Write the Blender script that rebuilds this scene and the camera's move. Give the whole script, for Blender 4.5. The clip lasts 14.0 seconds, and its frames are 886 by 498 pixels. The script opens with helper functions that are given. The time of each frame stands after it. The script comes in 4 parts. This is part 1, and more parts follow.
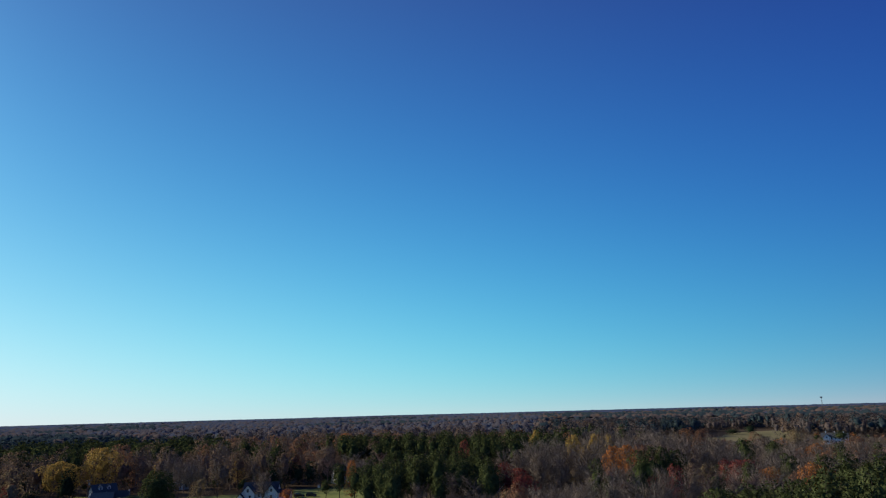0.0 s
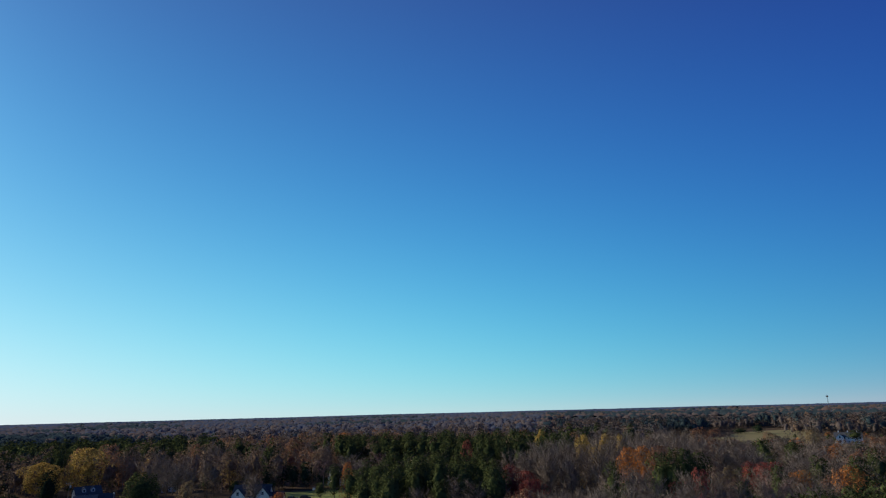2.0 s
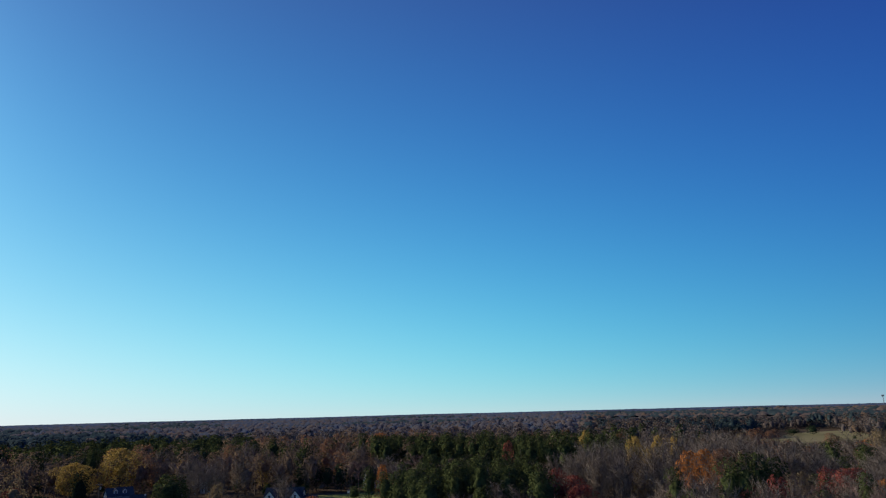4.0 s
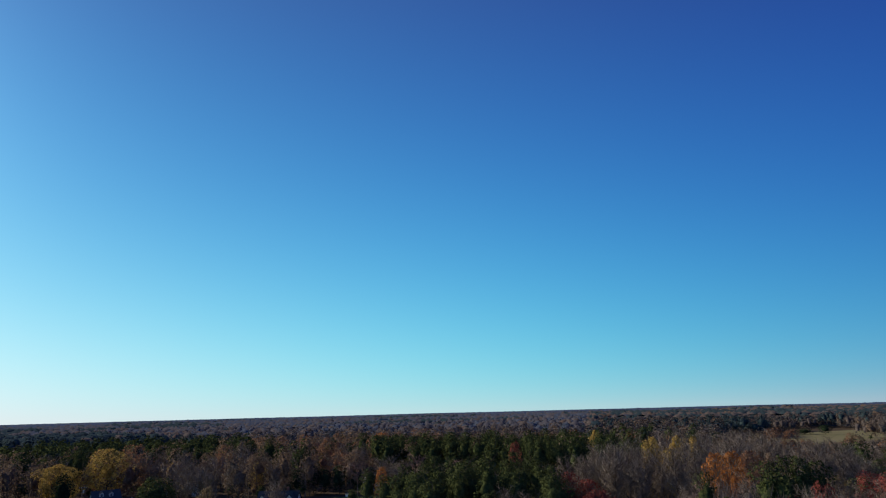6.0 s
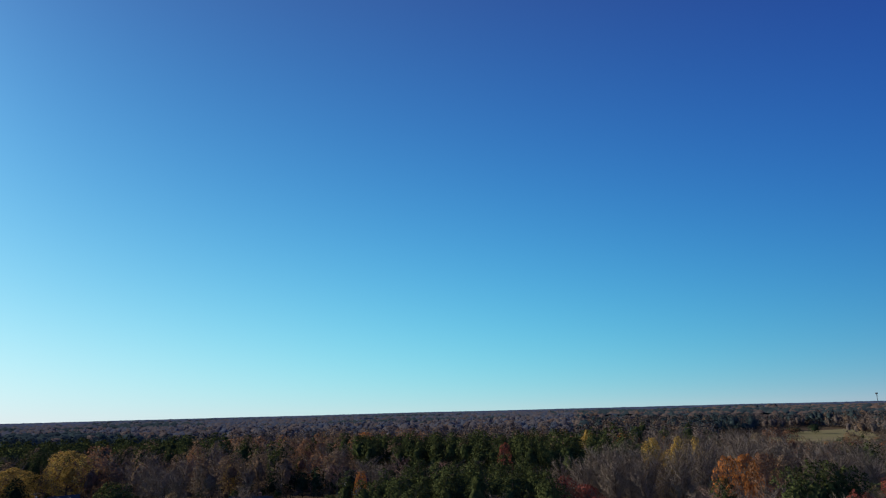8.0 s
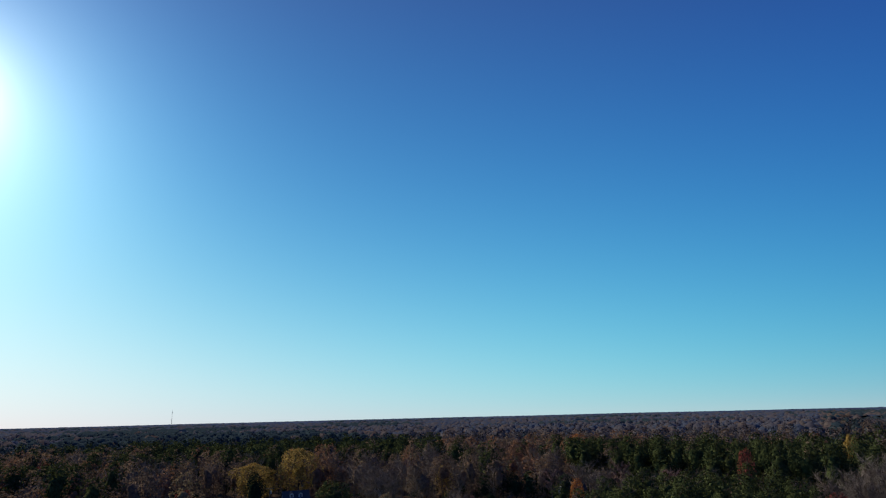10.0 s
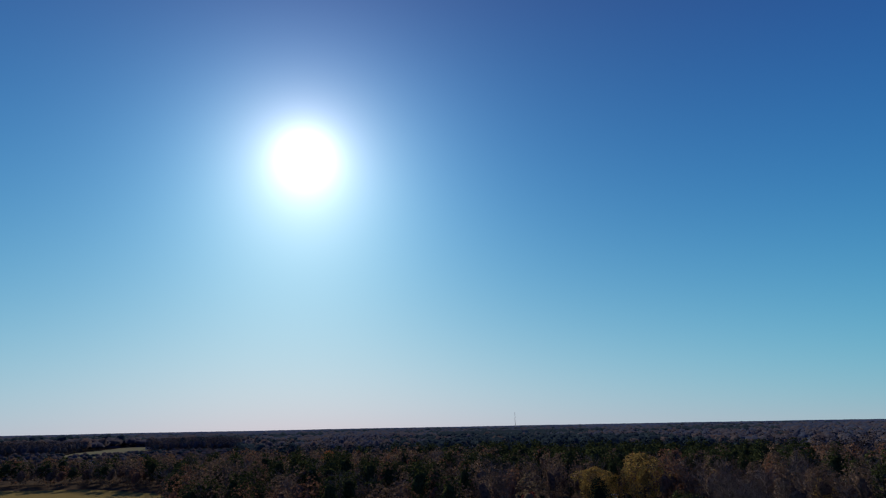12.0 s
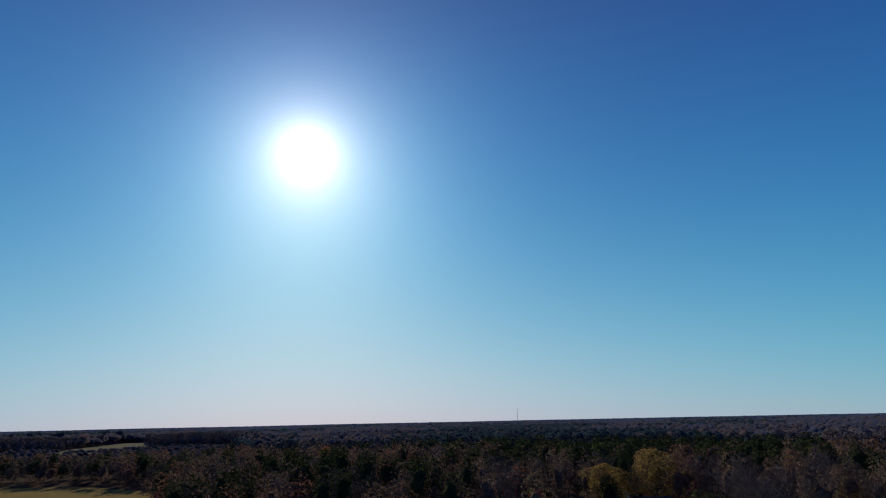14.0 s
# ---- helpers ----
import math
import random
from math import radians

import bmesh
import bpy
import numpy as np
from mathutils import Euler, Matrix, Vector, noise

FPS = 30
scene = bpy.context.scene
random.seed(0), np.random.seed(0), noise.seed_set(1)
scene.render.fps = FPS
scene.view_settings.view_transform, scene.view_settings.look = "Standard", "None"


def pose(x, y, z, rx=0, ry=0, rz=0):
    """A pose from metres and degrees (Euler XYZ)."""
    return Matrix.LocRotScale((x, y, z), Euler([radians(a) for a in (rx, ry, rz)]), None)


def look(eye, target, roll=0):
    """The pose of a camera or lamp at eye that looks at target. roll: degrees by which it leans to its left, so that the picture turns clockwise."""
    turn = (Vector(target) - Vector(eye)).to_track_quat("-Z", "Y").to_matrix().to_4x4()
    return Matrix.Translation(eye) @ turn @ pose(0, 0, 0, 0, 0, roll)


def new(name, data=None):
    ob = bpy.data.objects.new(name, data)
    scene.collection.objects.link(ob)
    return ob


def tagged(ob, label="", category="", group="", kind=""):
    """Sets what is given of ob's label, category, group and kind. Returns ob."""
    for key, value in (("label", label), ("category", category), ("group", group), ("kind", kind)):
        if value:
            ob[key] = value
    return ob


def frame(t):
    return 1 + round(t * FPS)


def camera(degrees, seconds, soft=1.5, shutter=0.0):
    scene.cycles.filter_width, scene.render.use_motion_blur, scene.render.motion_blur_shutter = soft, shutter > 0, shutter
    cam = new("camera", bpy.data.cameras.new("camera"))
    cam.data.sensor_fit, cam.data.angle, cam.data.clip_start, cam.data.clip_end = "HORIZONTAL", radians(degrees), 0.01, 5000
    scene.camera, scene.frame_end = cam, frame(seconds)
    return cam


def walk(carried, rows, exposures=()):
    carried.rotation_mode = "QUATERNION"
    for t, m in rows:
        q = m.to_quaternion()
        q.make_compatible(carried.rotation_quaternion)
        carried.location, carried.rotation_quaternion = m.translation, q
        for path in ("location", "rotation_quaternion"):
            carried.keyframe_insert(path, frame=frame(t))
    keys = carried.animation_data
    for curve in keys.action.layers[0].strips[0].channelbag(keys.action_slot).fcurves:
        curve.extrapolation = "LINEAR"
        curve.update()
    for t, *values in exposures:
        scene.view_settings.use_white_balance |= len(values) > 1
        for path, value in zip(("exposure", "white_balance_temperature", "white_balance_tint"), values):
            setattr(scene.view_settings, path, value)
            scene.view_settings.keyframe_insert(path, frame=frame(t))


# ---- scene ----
cam = camera(70.5, 14.0, 1.15)
PATH = [
    (0, (2.963, -3.187, 34.053), (2.936, -1.251, 34.556), -1.55),
    (0.5, (2.872, 0.476, 34.018), (2.845, 2.412, 34.520), -1.54),
    (1, (2.752, 4.184, 33.978), (2.721, 6.120, 34.480), -1.53),
    (1.5, (2.721, 7.968, 33.941), (2.690, 9.905, 34.441), -1.52),
    (2, (2.665, 11.719, 33.918), (2.633, 13.655, 34.418), -1.52),
    (2.5, (2.435, 15.346, 33.908), (2.397, 17.282, 34.408), -1.51),
    (3, (2.098, 18.779, 33.903), (2.016, 20.713, 34.404), -1.50),
    (3.5, (1.686, 22.213, 33.900), (1.554, 24.145, 34.403), -1.50),
    (6, (0.009, 40.156, 33.806), (-0.142, 42.086, 34.306), -1.50),
    (6.5, (-0.144, 43.865, 33.784), (-0.230, 45.801, 34.281), -1.50),
    (7, (-0.426, 47.699, 33.765), (-0.494, 49.636, 34.261), -1.50),
    (9.5, (-3.062, 68.400, 33.761), (-3.557, 70.270, 34.268), -1.50),
    (10, (-4.042, 71.840, 33.810), (-4.756, 73.636, 34.323), -1.43),
    (10.5, (-5.402, 74.733, 33.871), (-6.239, 76.474, 34.388), -1.35),
    (11, (-7.077, 77.266, 33.926), (-8.073, 78.919, 34.448), -1.27),
    (11.5, (-8.909, 79.548, 33.964), (-10.150, 81.023, 34.495), -1.20),
    (12, (-11.031, 81.758, 33.986), (-12.523, 82.976, 34.526), -1.12),
    (12.5, (-13.332, 84.001, 33.990), (-14.922, 85.087, 34.531), -1.05),
    (13, (-15.781, 86.293, 33.970), (-17.368, 87.385, 34.508), -1.11),
    (13.5, (-18.500, 88.555, 33.922), (-20.062, 89.684, 34.457), -1.16),
    (14, (-21.325, 90.738, 33.856), (-22.824, 91.954, 34.382), -1.22),
]
walk(cam, [(t, look(eye, target, roll)) for t, eye, target, roll in PATH],
     [(0, 0, 6500, 10), (9, 0, 6500, 10), (10, -0.20, 6350, 11), (11.5, -0.64, 6100, 15), (12.5, -0.74, 6000, 17), (14, -0.78, 6000, 17)])

# ---- light ----
SUN = Vector((-0.8235, 0.4015, 0.4005)).normalized()


def sky_world():
    """Clear late-autumn sky: deep blue overhead, pale at the horizon, bright round the sun."""
    world = bpy.data.worlds.new("sky")
    scene.world = world
    world.use_nodes = True
    nt = world.node_tree
    nt.nodes.clear()
    link = nt.links.new

    def math_node(op, a, b=None, c=None):
        n = nt.nodes.new("ShaderNodeMath")
        n.operation = op
        for i, v in enumerate((a, b, c)):
            if v is None:
                continue
            if isinstance(v, (int, float)):
                n.inputs[i].default_value = v
            else:
                link(v, n.inputs[i])
        return n.outputs[0]

    way = nt.nodes.new("ShaderNodeTexCoord").outputs["Generated"]
    unit = nt.nodes.new("ShaderNodeVectorMath")
    unit.operation = "NORMALIZE"
    link(way, unit.inputs[0])
    parts = nt.nodes.new("ShaderNodeSeparateXYZ")
    link(unit.outputs[0], parts.inputs[0])
    dot = nt.nodes.new("ShaderNodeVectorMath")
    dot.operation = "DOT_PRODUCT"
    link(unit.outputs[0], dot.inputs[0])
    dot.inputs[1].default_value = SUN
    c = dot.outputs["Value"]
    elev = math_node("MULTIPLY", math_node("ARCSINE", parts.outputs[2]), 180 / math.pi)
    low = math_node("MAXIMUM", elev, 0.0)
    high = math_node("MINIMUM", math_node("MAXIMUM", parts.outputs[2], 0.0), 0.62)
    near = math_node("MINIMUM", math_node("MAXIMUM", c, -0.3), 1.0)
    haze = math_node("EXPONENT", math_node("MULTIPLY", low, -1 / 4.0))
    high_haze = math_node("EXPONENT", math_node("MULTIPLY", low, -1 / 13.0))
    gamma = math_node("MULTIPLY", math_node("ARCCOSINE", math_node("MINIMUM", c, 0.999999)), 180 / math.pi)
    soft = math_node("SQRT", math_node("MULTIPLY_ADD", gamma, gamma, 25.0))
    veil = math_node("EXPONENT", math_node("MULTIPLY", soft, -1 / 9.0))
    core = math_node("MULTIPLY", math_node("EXPONENT", math_node("MULTIPLY", gamma, -1 / 1.3)), 4.5)
    terms = (None, high, math_node("MULTIPLY", high, high), near, math_node("MULTIPLY", near, near), math_node("MULTIPLY", high, near),
             haze, math_node("MULTIPLY", haze, near), veil, high_haze, math_node("MULTIPLY", high_haze, near))
    tint = nt.nodes.new("ShaderNodeCombineColor")
    for i, weights in enumerate(AIR):
        total = weights[0]
        for w, term in zip(weights[1:], terms[1:]):
            total = math_node("MULTIPLY_ADD", term, w, total)
        link(math_node("ADD", math_node("EXPONENT", total), core), tint.inputs[i])
    col = tint.outputs[0]
    nishita = nt.nodes.new("ShaderNodeTexSky")
    nishita.sky_type, nishita.sun_disc = "NISHITA", False
    nishita.sun_elevation, nishita.sun_rotation = math.asin(SUN.z), math.atan2(SUN.x, SUN.y)
    nishita.dust_density = 0.3
    b1, b2 = nt.nodes.new("ShaderNodeBackground"), nt.nodes.new("ShaderNodeBackground")
    link(col, b1.inputs[0])
    link(nishita.outputs[0], b2.inputs[0])
    b1.inputs[1].default_value, b2.inputs[1].default_value = 1.0, 0.0012
    both, out = nt.nodes.new("ShaderNodeAddShader"), nt.nodes.new("ShaderNodeOutputWorld")
    link(b1.outputs[0], both.inputs[0])
    link(b2.outputs[0], both.inputs[1])
    link(both.outputs[0], out.inputs[0])


# red, green and blue of the air: constant, height, height squared, sun, sun squared, both, haze, haze towards the sun, glow, high haze, high haze towards the sun
AIR = (
    (-1.530, -9.029, 8.023, 1.262, 0.200, -0.538, 1.150, -1.900, 4.905, -0.680, 1.235),
    (-0.758, -4.024, -0.110, 1.044, -0.535, 1.412, -0.184, -0.419, 3.000, 0.290, 0.307),
    (-0.471, -0.630, -1.708, 0.438, -0.240, 0.652, -0.206, -0.116, 1.828, 0.184, 0.240),
)
sky_world()
sun = new("sun", bpy.data.lights.new("sun", "SUN"))
sun.data.energy, sun.data.angle, sun.data.color = 4.8, radians(0.5), (1.0, 0.87, 0.70)
sun.matrix_world = look(SUN * 200, (0, 0, 0))


# ---- materials ----
def material(name, build):
    m = bpy.data.materials.new(name)
    m.use_nodes = True
    nt = m.node_tree
    nt.nodes.clear()
    out = nt.nodes.new("ShaderNodeOutputMaterial")
    nt.links.new(build(nt), out.inputs[0])
    return m


def colour_mix(nt, fac, a, b):
    n = nt.nodes.new("ShaderNodeMix")
    n.data_type = "RGBA"
    if isinstance(fac, (int, float)):
        n.inputs[0].default_value = fac
    else:
        nt.links.new(fac, n.inputs[0])
    for sock, v in ((n.inputs[6], a), (n.inputs[7], b)):
        if isinstance(v, tuple):
            sock.default_value = (*v, 1)
        else:
            nt.links.new(v, sock)
    return n.outputs[2]


def noise_fac(nt, size, lo=0.35, hi=0.65, detail=2.0, stretch=None):
    """Soft noise of that size in metres, from 0 to 1."""
    pos = nt.nodes.new("ShaderNodeNewGeometry").outputs["Position"]
    if stretch:
        mp = nt.nodes.new("ShaderNodeMapping")
        mp.inputs["Scale"].default_value = stretch
        nt.links.new(pos, mp.inputs[0])
        pos = mp.outputs[0]
    n = nt.nodes.new("ShaderNodeTexNoise")
    n.inputs["Scale"].default_value, n.inputs["Detail"].default_value = 1 / size, detail
    nt.links.new(pos, n.inputs["Vector"])
    r = nt.nodes.new("ShaderNodeMapRange")
    r.inputs[1].default_value, r.inputs[2].default_value = lo, hi
    nt.links.new(n.outputs[0], r.inputs[0])
    return r.outputs[0]


def leaf_material(name, a, b, c, through_light=0.3, patch=11.0, gap_shade=0.4):
    """Foliage: tree-sized patches of a and b, single leaves towards c, darker noise flecks painted as shade between the
    leaves.
    """
    def build(nt):
        geo = nt.nodes.new("ShaderNodeNewGeometry")
        info = nt.nodes.new("ShaderNodeObjectInfo")
        col = colour_mix(nt, noise_fac(nt, patch), a, b)
        if through_light:
            col = colour_mix(nt, info.outputs["Random"], col, colour_mix(nt, 0.5, b, c))
        half = nt.nodes.new("ShaderNodeMath")
        half.operation = "MULTIPLY"
        half.inputs[1].default_value = 0.5
        nt.links.new(geo.outputs["Random Per Island"], half.inputs[0])
        col = colour_mix(nt, half.outputs[0], col, c)
        if gap_shade:
            col = colour_mix(nt, noise_fac(nt, 0.09 * patch, 0.38, 0.62, 3.0), tuple(v * (1 - gap_shade) for v in a), col)
        d, t, s = nt.nodes.new("ShaderNodeBsdfDiffuse"), nt.nodes.new("ShaderNodeBsdfTranslucent"), nt.nodes.new("ShaderNodeMixShader")
        nt.links.new(col, d.inputs[0])
        nt.links.new(col, t.inputs[0])
        s.inputs[0].default_value = through_light
        nt.links.new(d.outputs[0], s.inputs[1])
        nt.links.new(t.outputs[0], s.inputs[2])
        return s.outputs[0]
    return material(name, build)


def rough_material(name, a, b, size=1.0, rough=0.85, metal=0.0, bump=0.0, stretch=None, fine=None, sheen=0.3):
    def build(nt):
        p = nt.nodes.new("ShaderNodeBsdfPrincipled")
        col = colour_mix(nt, noise_fac(nt, size, stretch=stretch), a, b)
        if fine:
            col = colour_mix(nt, noise_fac(nt, size * 0.13, detail=4.0), col, fine)
        nt.links.new(col, p.inputs["Base Color"])
        p.inputs["Roughness"].default_value, p.inputs["Metallic"].default_value = rough, metal
        p.inputs["Specular IOR Level"].default_value = 0.0 if rough > 0.94 else sheen
        if bump:
            n = nt.nodes.new("ShaderNodeBump")
            n.inputs["Strength"].default_value, n.inputs["Distance"].default_value = 0.6, bump
            nt.links.new(noise_fac(nt, size * 0.2, 0.2, 0.8), n.inputs["Height"])
            nt.links.new(n.outputs[0], p.inputs["Normal"])
        return p.outputs[0]
    return material(name, build)


LEAF = {
    "pine": leaf_material("pine_needles", (0.060, 0.078, 0.031), (0.075, 0.093, 0.036), (0.098, 0.112, 0.044), 0.15),
    "cedar": leaf_material("cedar_foliage", (0.024, 0.036, 0.02), (0.028, 0.041, 0.022), (0.038, 0.05, 0.027), 0.1),
    "holly": leaf_material("holly_leaves", (0.034, 0.055, 0.030), (0.040, 0.062, 0.032), (0.06, 0.08, 0.04), 0.12),
    "yellow": leaf_material("yellow_leaves", (0.50, 0.33, 0.085), (0.43, 0.31, 0.10), (0.60, 0.43, 0.14), 0.42, gap_shade=0.45),
    "orange": leaf_material("orange_leaves", (0.47, 0.17, 0.05), (0.39, 0.17, 0.06), (0.52, 0.24, 0.08), 0.35),
    "red": leaf_material("red_leaves", (0.30, 0.075, 0.060), (0.26, 0.085, 0.068), (0.31, 0.115, 0.085), 0.3),
    "rust": leaf_material("rust_leaves", (0.29, 0.150, 0.088), (0.25, 0.148, 0.095), (0.31, 0.18, 0.11), 0.3, 13.0),
    "brown": leaf_material("brown_leaves", (0.195, 0.142, 0.105), (0.235, 0.160, 0.105), (0.26, 0.185, 0.125), 0.3, 13.0),
    "tan": leaf_material("tan_leaves", (0.27, 0.205, 0.115), (0.25, 0.19, 0.11), (0.33, 0.255, 0.15), 0.3),
    "bare": leaf_material("bare_twigs", (0.205, 0.168, 0.135), (0.225, 0.188, 0.150), (0.25, 0.21, 0.172), 0.0, gap_shade=0.25),
    "blush": leaf_material("reddish_twigs", (0.27, 0.172, 0.14), (0.29, 0.19, 0.155), (0.32, 0.225, 0.19), 0.0, gap_shade=0.25),
    # the last five have the haze of distance painted into their colour
    "haze": leaf_material("haze_tinted_twigs", (0.080, 0.098, 0.130), (0.092, 0.100, 0.122), (0.094, 0.104, 0.126), 0.0, 45.0, 0.1),
    "mauve": leaf_material("haze_mauve_leaves", (0.106, 0.102, 0.110), (0.122, 0.106, 0.102), (0.124, 0.109, 0.108), 0.0, 30.0, 0.12),
    "far_brown": leaf_material("haze_brown_leaves", (0.118, 0.098, 0.088), (0.136, 0.106, 0.087), (0.14, 0.112, 0.094), 0.0, 30.0, 0.15),
    "far_rust": leaf_material("haze_rust_leaves", (0.150, 0.108, 0.086), (0.162, 0.114, 0.086), (0.165, 0.12, 0.094), 0.0, 30.0, 0.15),
    "far_pine": leaf_material("haze_blue_needles", (0.042, 0.064, 0.070), (0.050, 0.070, 0.068), (0.053, 0.072, 0.072), 0.0, 30.0, 0.12),
}


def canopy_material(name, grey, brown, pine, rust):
    """Far woods seen as one canopy: violet-grey bare crowns, brown and rust oaks, bands of pine, all tinted for haze.
    """
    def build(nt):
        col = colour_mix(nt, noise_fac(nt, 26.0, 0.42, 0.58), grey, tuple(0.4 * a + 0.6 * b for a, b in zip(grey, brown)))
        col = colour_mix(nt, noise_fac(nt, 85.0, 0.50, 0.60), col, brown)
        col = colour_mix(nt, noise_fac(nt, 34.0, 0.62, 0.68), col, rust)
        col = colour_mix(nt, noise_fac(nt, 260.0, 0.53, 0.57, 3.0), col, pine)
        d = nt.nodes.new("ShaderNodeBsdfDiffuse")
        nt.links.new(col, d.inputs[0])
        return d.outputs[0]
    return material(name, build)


# aerial haze is mixed into these base colours, bluest for the farthest sheet
HAZED_CANOPY = canopy_material("hazed_far_canopy", (0.066, 0.084, 0.126), (0.088, 0.088, 0.104), (0.038, 0.058, 0.072), (0.12, 0.10, 0.098))
HAZED_GREY_CANOPY = canopy_material("hazed_grey_brown_canopy", (0.072, 0.078, 0.096), (0.092, 0.084, 0.086), (0.038, 0.055, 0.056), (0.115, 0.09, 0.078))
HAZED_BLUE_CANOPY = canopy_material("hazed_farthest_canopy", (0.064, 0.088, 0.146), (0.084, 0.096, 0.134), (0.044, 0.066, 0.108), (0.105, 0.104, 0.130))
BARK = rough_material("bark", (0.10, 0.075, 0.058), (0.15, 0.115, 0.09), 1.2, 0.95, bump=0.03, fine=(0.07, 0.055, 0.045))
PALE_BARK = rough_material("pale_bark", (0.40, 0.36, 0.31), (0.55, 0.51, 0.45), 0.9, 0.9, bump=0.02, fine=(0.3, 0.27, 0.23))
LITTER = rough_material("leaf_litter", (0.098, 0.068, 0.046), (0.130, 0.098, 0.065), 14.0, 0.95, bump=0.1, fine=(0.072, 0.058, 0.039))
LAWN = rough_material("mown_lawn", (0.213, 0.231, 0.069), (0.263, 0.250, 0.088), 16.0, 0.95, bump=0.05, fine=(0.175, 0.206, 0.062))
HAYFIELD = rough_material("dry_field_grass", (0.265, 0.198, 0.058), (0.225, 0.182, 0.056), 34.0, 0.95, stretch=(1, 0.35, 1), fine=(0.285, 0.21, 0.072))
PASTURE = rough_material("pasture", (0.225, 0.19, 0.11), (0.145, 0.15, 0.07), 30.0, 0.95, stretch=(0.3, 1, 1), fine=(0.20, 0.175, 0.09))
FAR_PASTURE = rough_material("far_pasture", (0.23, 0.215, 0.125), (0.165, 0.185, 0.085), 45.0, 0.95, fine=(0.21, 0.19, 0.12))
ASPHALT = rough_material("worn_asphalt", (0.16, 0.15, 0.145), (0.20, 0.19, 0.18), 3.0, 0.9, fine=(0.13, 0.125, 0.12))
WHITE = rough_material("white_siding", (0.74, 0.74, 0.72), (0.80, 0.80, 0.79), 2.0, 0.55, stretch=(1, 1, 6), fine=(0.66, 0.66, 0.63))
TRIM = rough_material("white_trim", (0.78, 0.78, 0.76), (0.82, 0.82, 0.8), 1.0, 0.5)
GREY_WALL = rough_material("grey_siding", (0.40, 0.41, 0.42), (0.47, 0.48, 0.48), 2.0, 0.6, stretch=(1, 1, 6))
SHINGLE = rough_material("dark_shingles", (0.045, 0.048, 0.055), (0.065, 0.068, 0.075), 0.8, 0.9, bump=0.02, fine=(0.035, 0.037, 0.042))
BLUE_SHINGLE = rough_material("blue_grey_shingles", (0.085, 0.09, 0.094), (0.10, 0.105, 0.108), 0.8, 0.9, bump=0.02, fine=(0.07, 0.075, 0.08), sheen=0.0)
GREY_SHINGLE = rough_material("grey_shingles", (0.22, 0.18, 0.14), (0.26, 0.21, 0.165), 0.8, 0.95, bump=0.02, fine=(0.14, 0.125, 0.11))
SLATE = rough_material("grey_slate", (0.075, 0.08, 0.088), (0.10, 0.105, 0.112), 0.8, 0.9, bump=0.02, fine=(0.06, 0.065, 0.07), sheen=0.0)
BRICK = rough_material("chimney_brick", (0.25, 0.11, 0.075), (0.31, 0.14, 0.09), 0.4, 0.9, fine=(0.2, 0.09, 0.06))
STEEL = rough_material("galvanised_steel", (0.33, 0.34, 0.35), (0.42, 0.43, 0.44), 1.0, 0.5, 0.7)
MAST_STEEL = rough_material("dark_mast_steel", (0.13, 0.14, 0.155), (0.17, 0.18, 0.195), 1.0, 0.7, 0.3)
POLE_WOOD = rough_material("creosote_wood", (0.10, 0.08, 0.065), (0.15, 0.12, 0.1), 0.8, 0.9, stretch=(4, 4, 0.4))
DARK_PAINT = rough_material("dark_car_paint", (0.02, 0.024, 0.03), (0.028, 0.03, 0.036), 1.0, 0.25)
RUBBER = rough_material("tyre_rubber", (0.02, 0.02, 0.02), (0.03, 0.03, 0.03), 0.2, 0.9)


def glass_build(nt):
    p = nt.nodes.new("ShaderNodeBsdfPrincipled")
    p.inputs["Base Color"].default_value = (0.03, 0.04, 0.05, 1)
    p.inputs["Roughness"].default_value = 0.08
    return p.outputs[0]


GLASS = material("window_glass", glass_build)


# ---- building helpers ----
def part(name, mesh, mat, parent=None, label=""):
    """Links a bmesh or a mesh as one object under a thing."""
    if isinstance(mesh, bmesh.types.BMesh):
        bm, mesh = mesh, bpy.data.meshes.new(name)
        bm.to_mesh(mesh)
        bm.free()
    if mat and not mesh.materials:
        mesh.materials.append(mat)
    ob = new(name, mesh)
    ob.parent = parent
    if label:
        ob["label"] = label
    return ob


def thing(name, m, label, category, group=""):
    ob = new(name)
    ob.empty_display_size = 0.3
    ob.matrix_basis = m
    return tagged(ob, label, category, group)


def box(size, at=(0, 0, 0), bevel=0.0, m=None):
    bm = bmesh.new()
    bmesh.ops.create_cube(bm, size=1, matrix=Matrix.Translation(at) @ Matrix.Diagonal((*size, 1)))
    if bevel:
        bmesh.ops.bevel(bm, geom=bm.edges[:], offset=bevel, segments=1, affect="EDGES")
    if m:
        bmesh.ops.transform(bm, matrix=m, verts=bm.verts)
    return bm


def rod(a, b, r1, r2, sides=8):
    a, b = Vector(a), Vector(b)
    bm = bmesh.new()
    turn = (b - a).to_track_quat("Z", "Y").to_matrix().to_4x4()
    bmesh.ops.create_cone(bm, cap_ends=True, segments=sides, radius1=r1, radius2=r2, depth=(b - a).length,
                          matrix=Matrix.Translation((a + b) / 2) @ turn)
    return bm


def joined(*bms):
    """One bmesh out of several."""
    out = bmesh.new()
    for bm in bms:
        me = bpy.data.meshes.new("piece")
        bm.to_mesh(me)
        bm.free()
        out.from_mesh(me)
        bpy.data.meshes.remove(me)
    return out


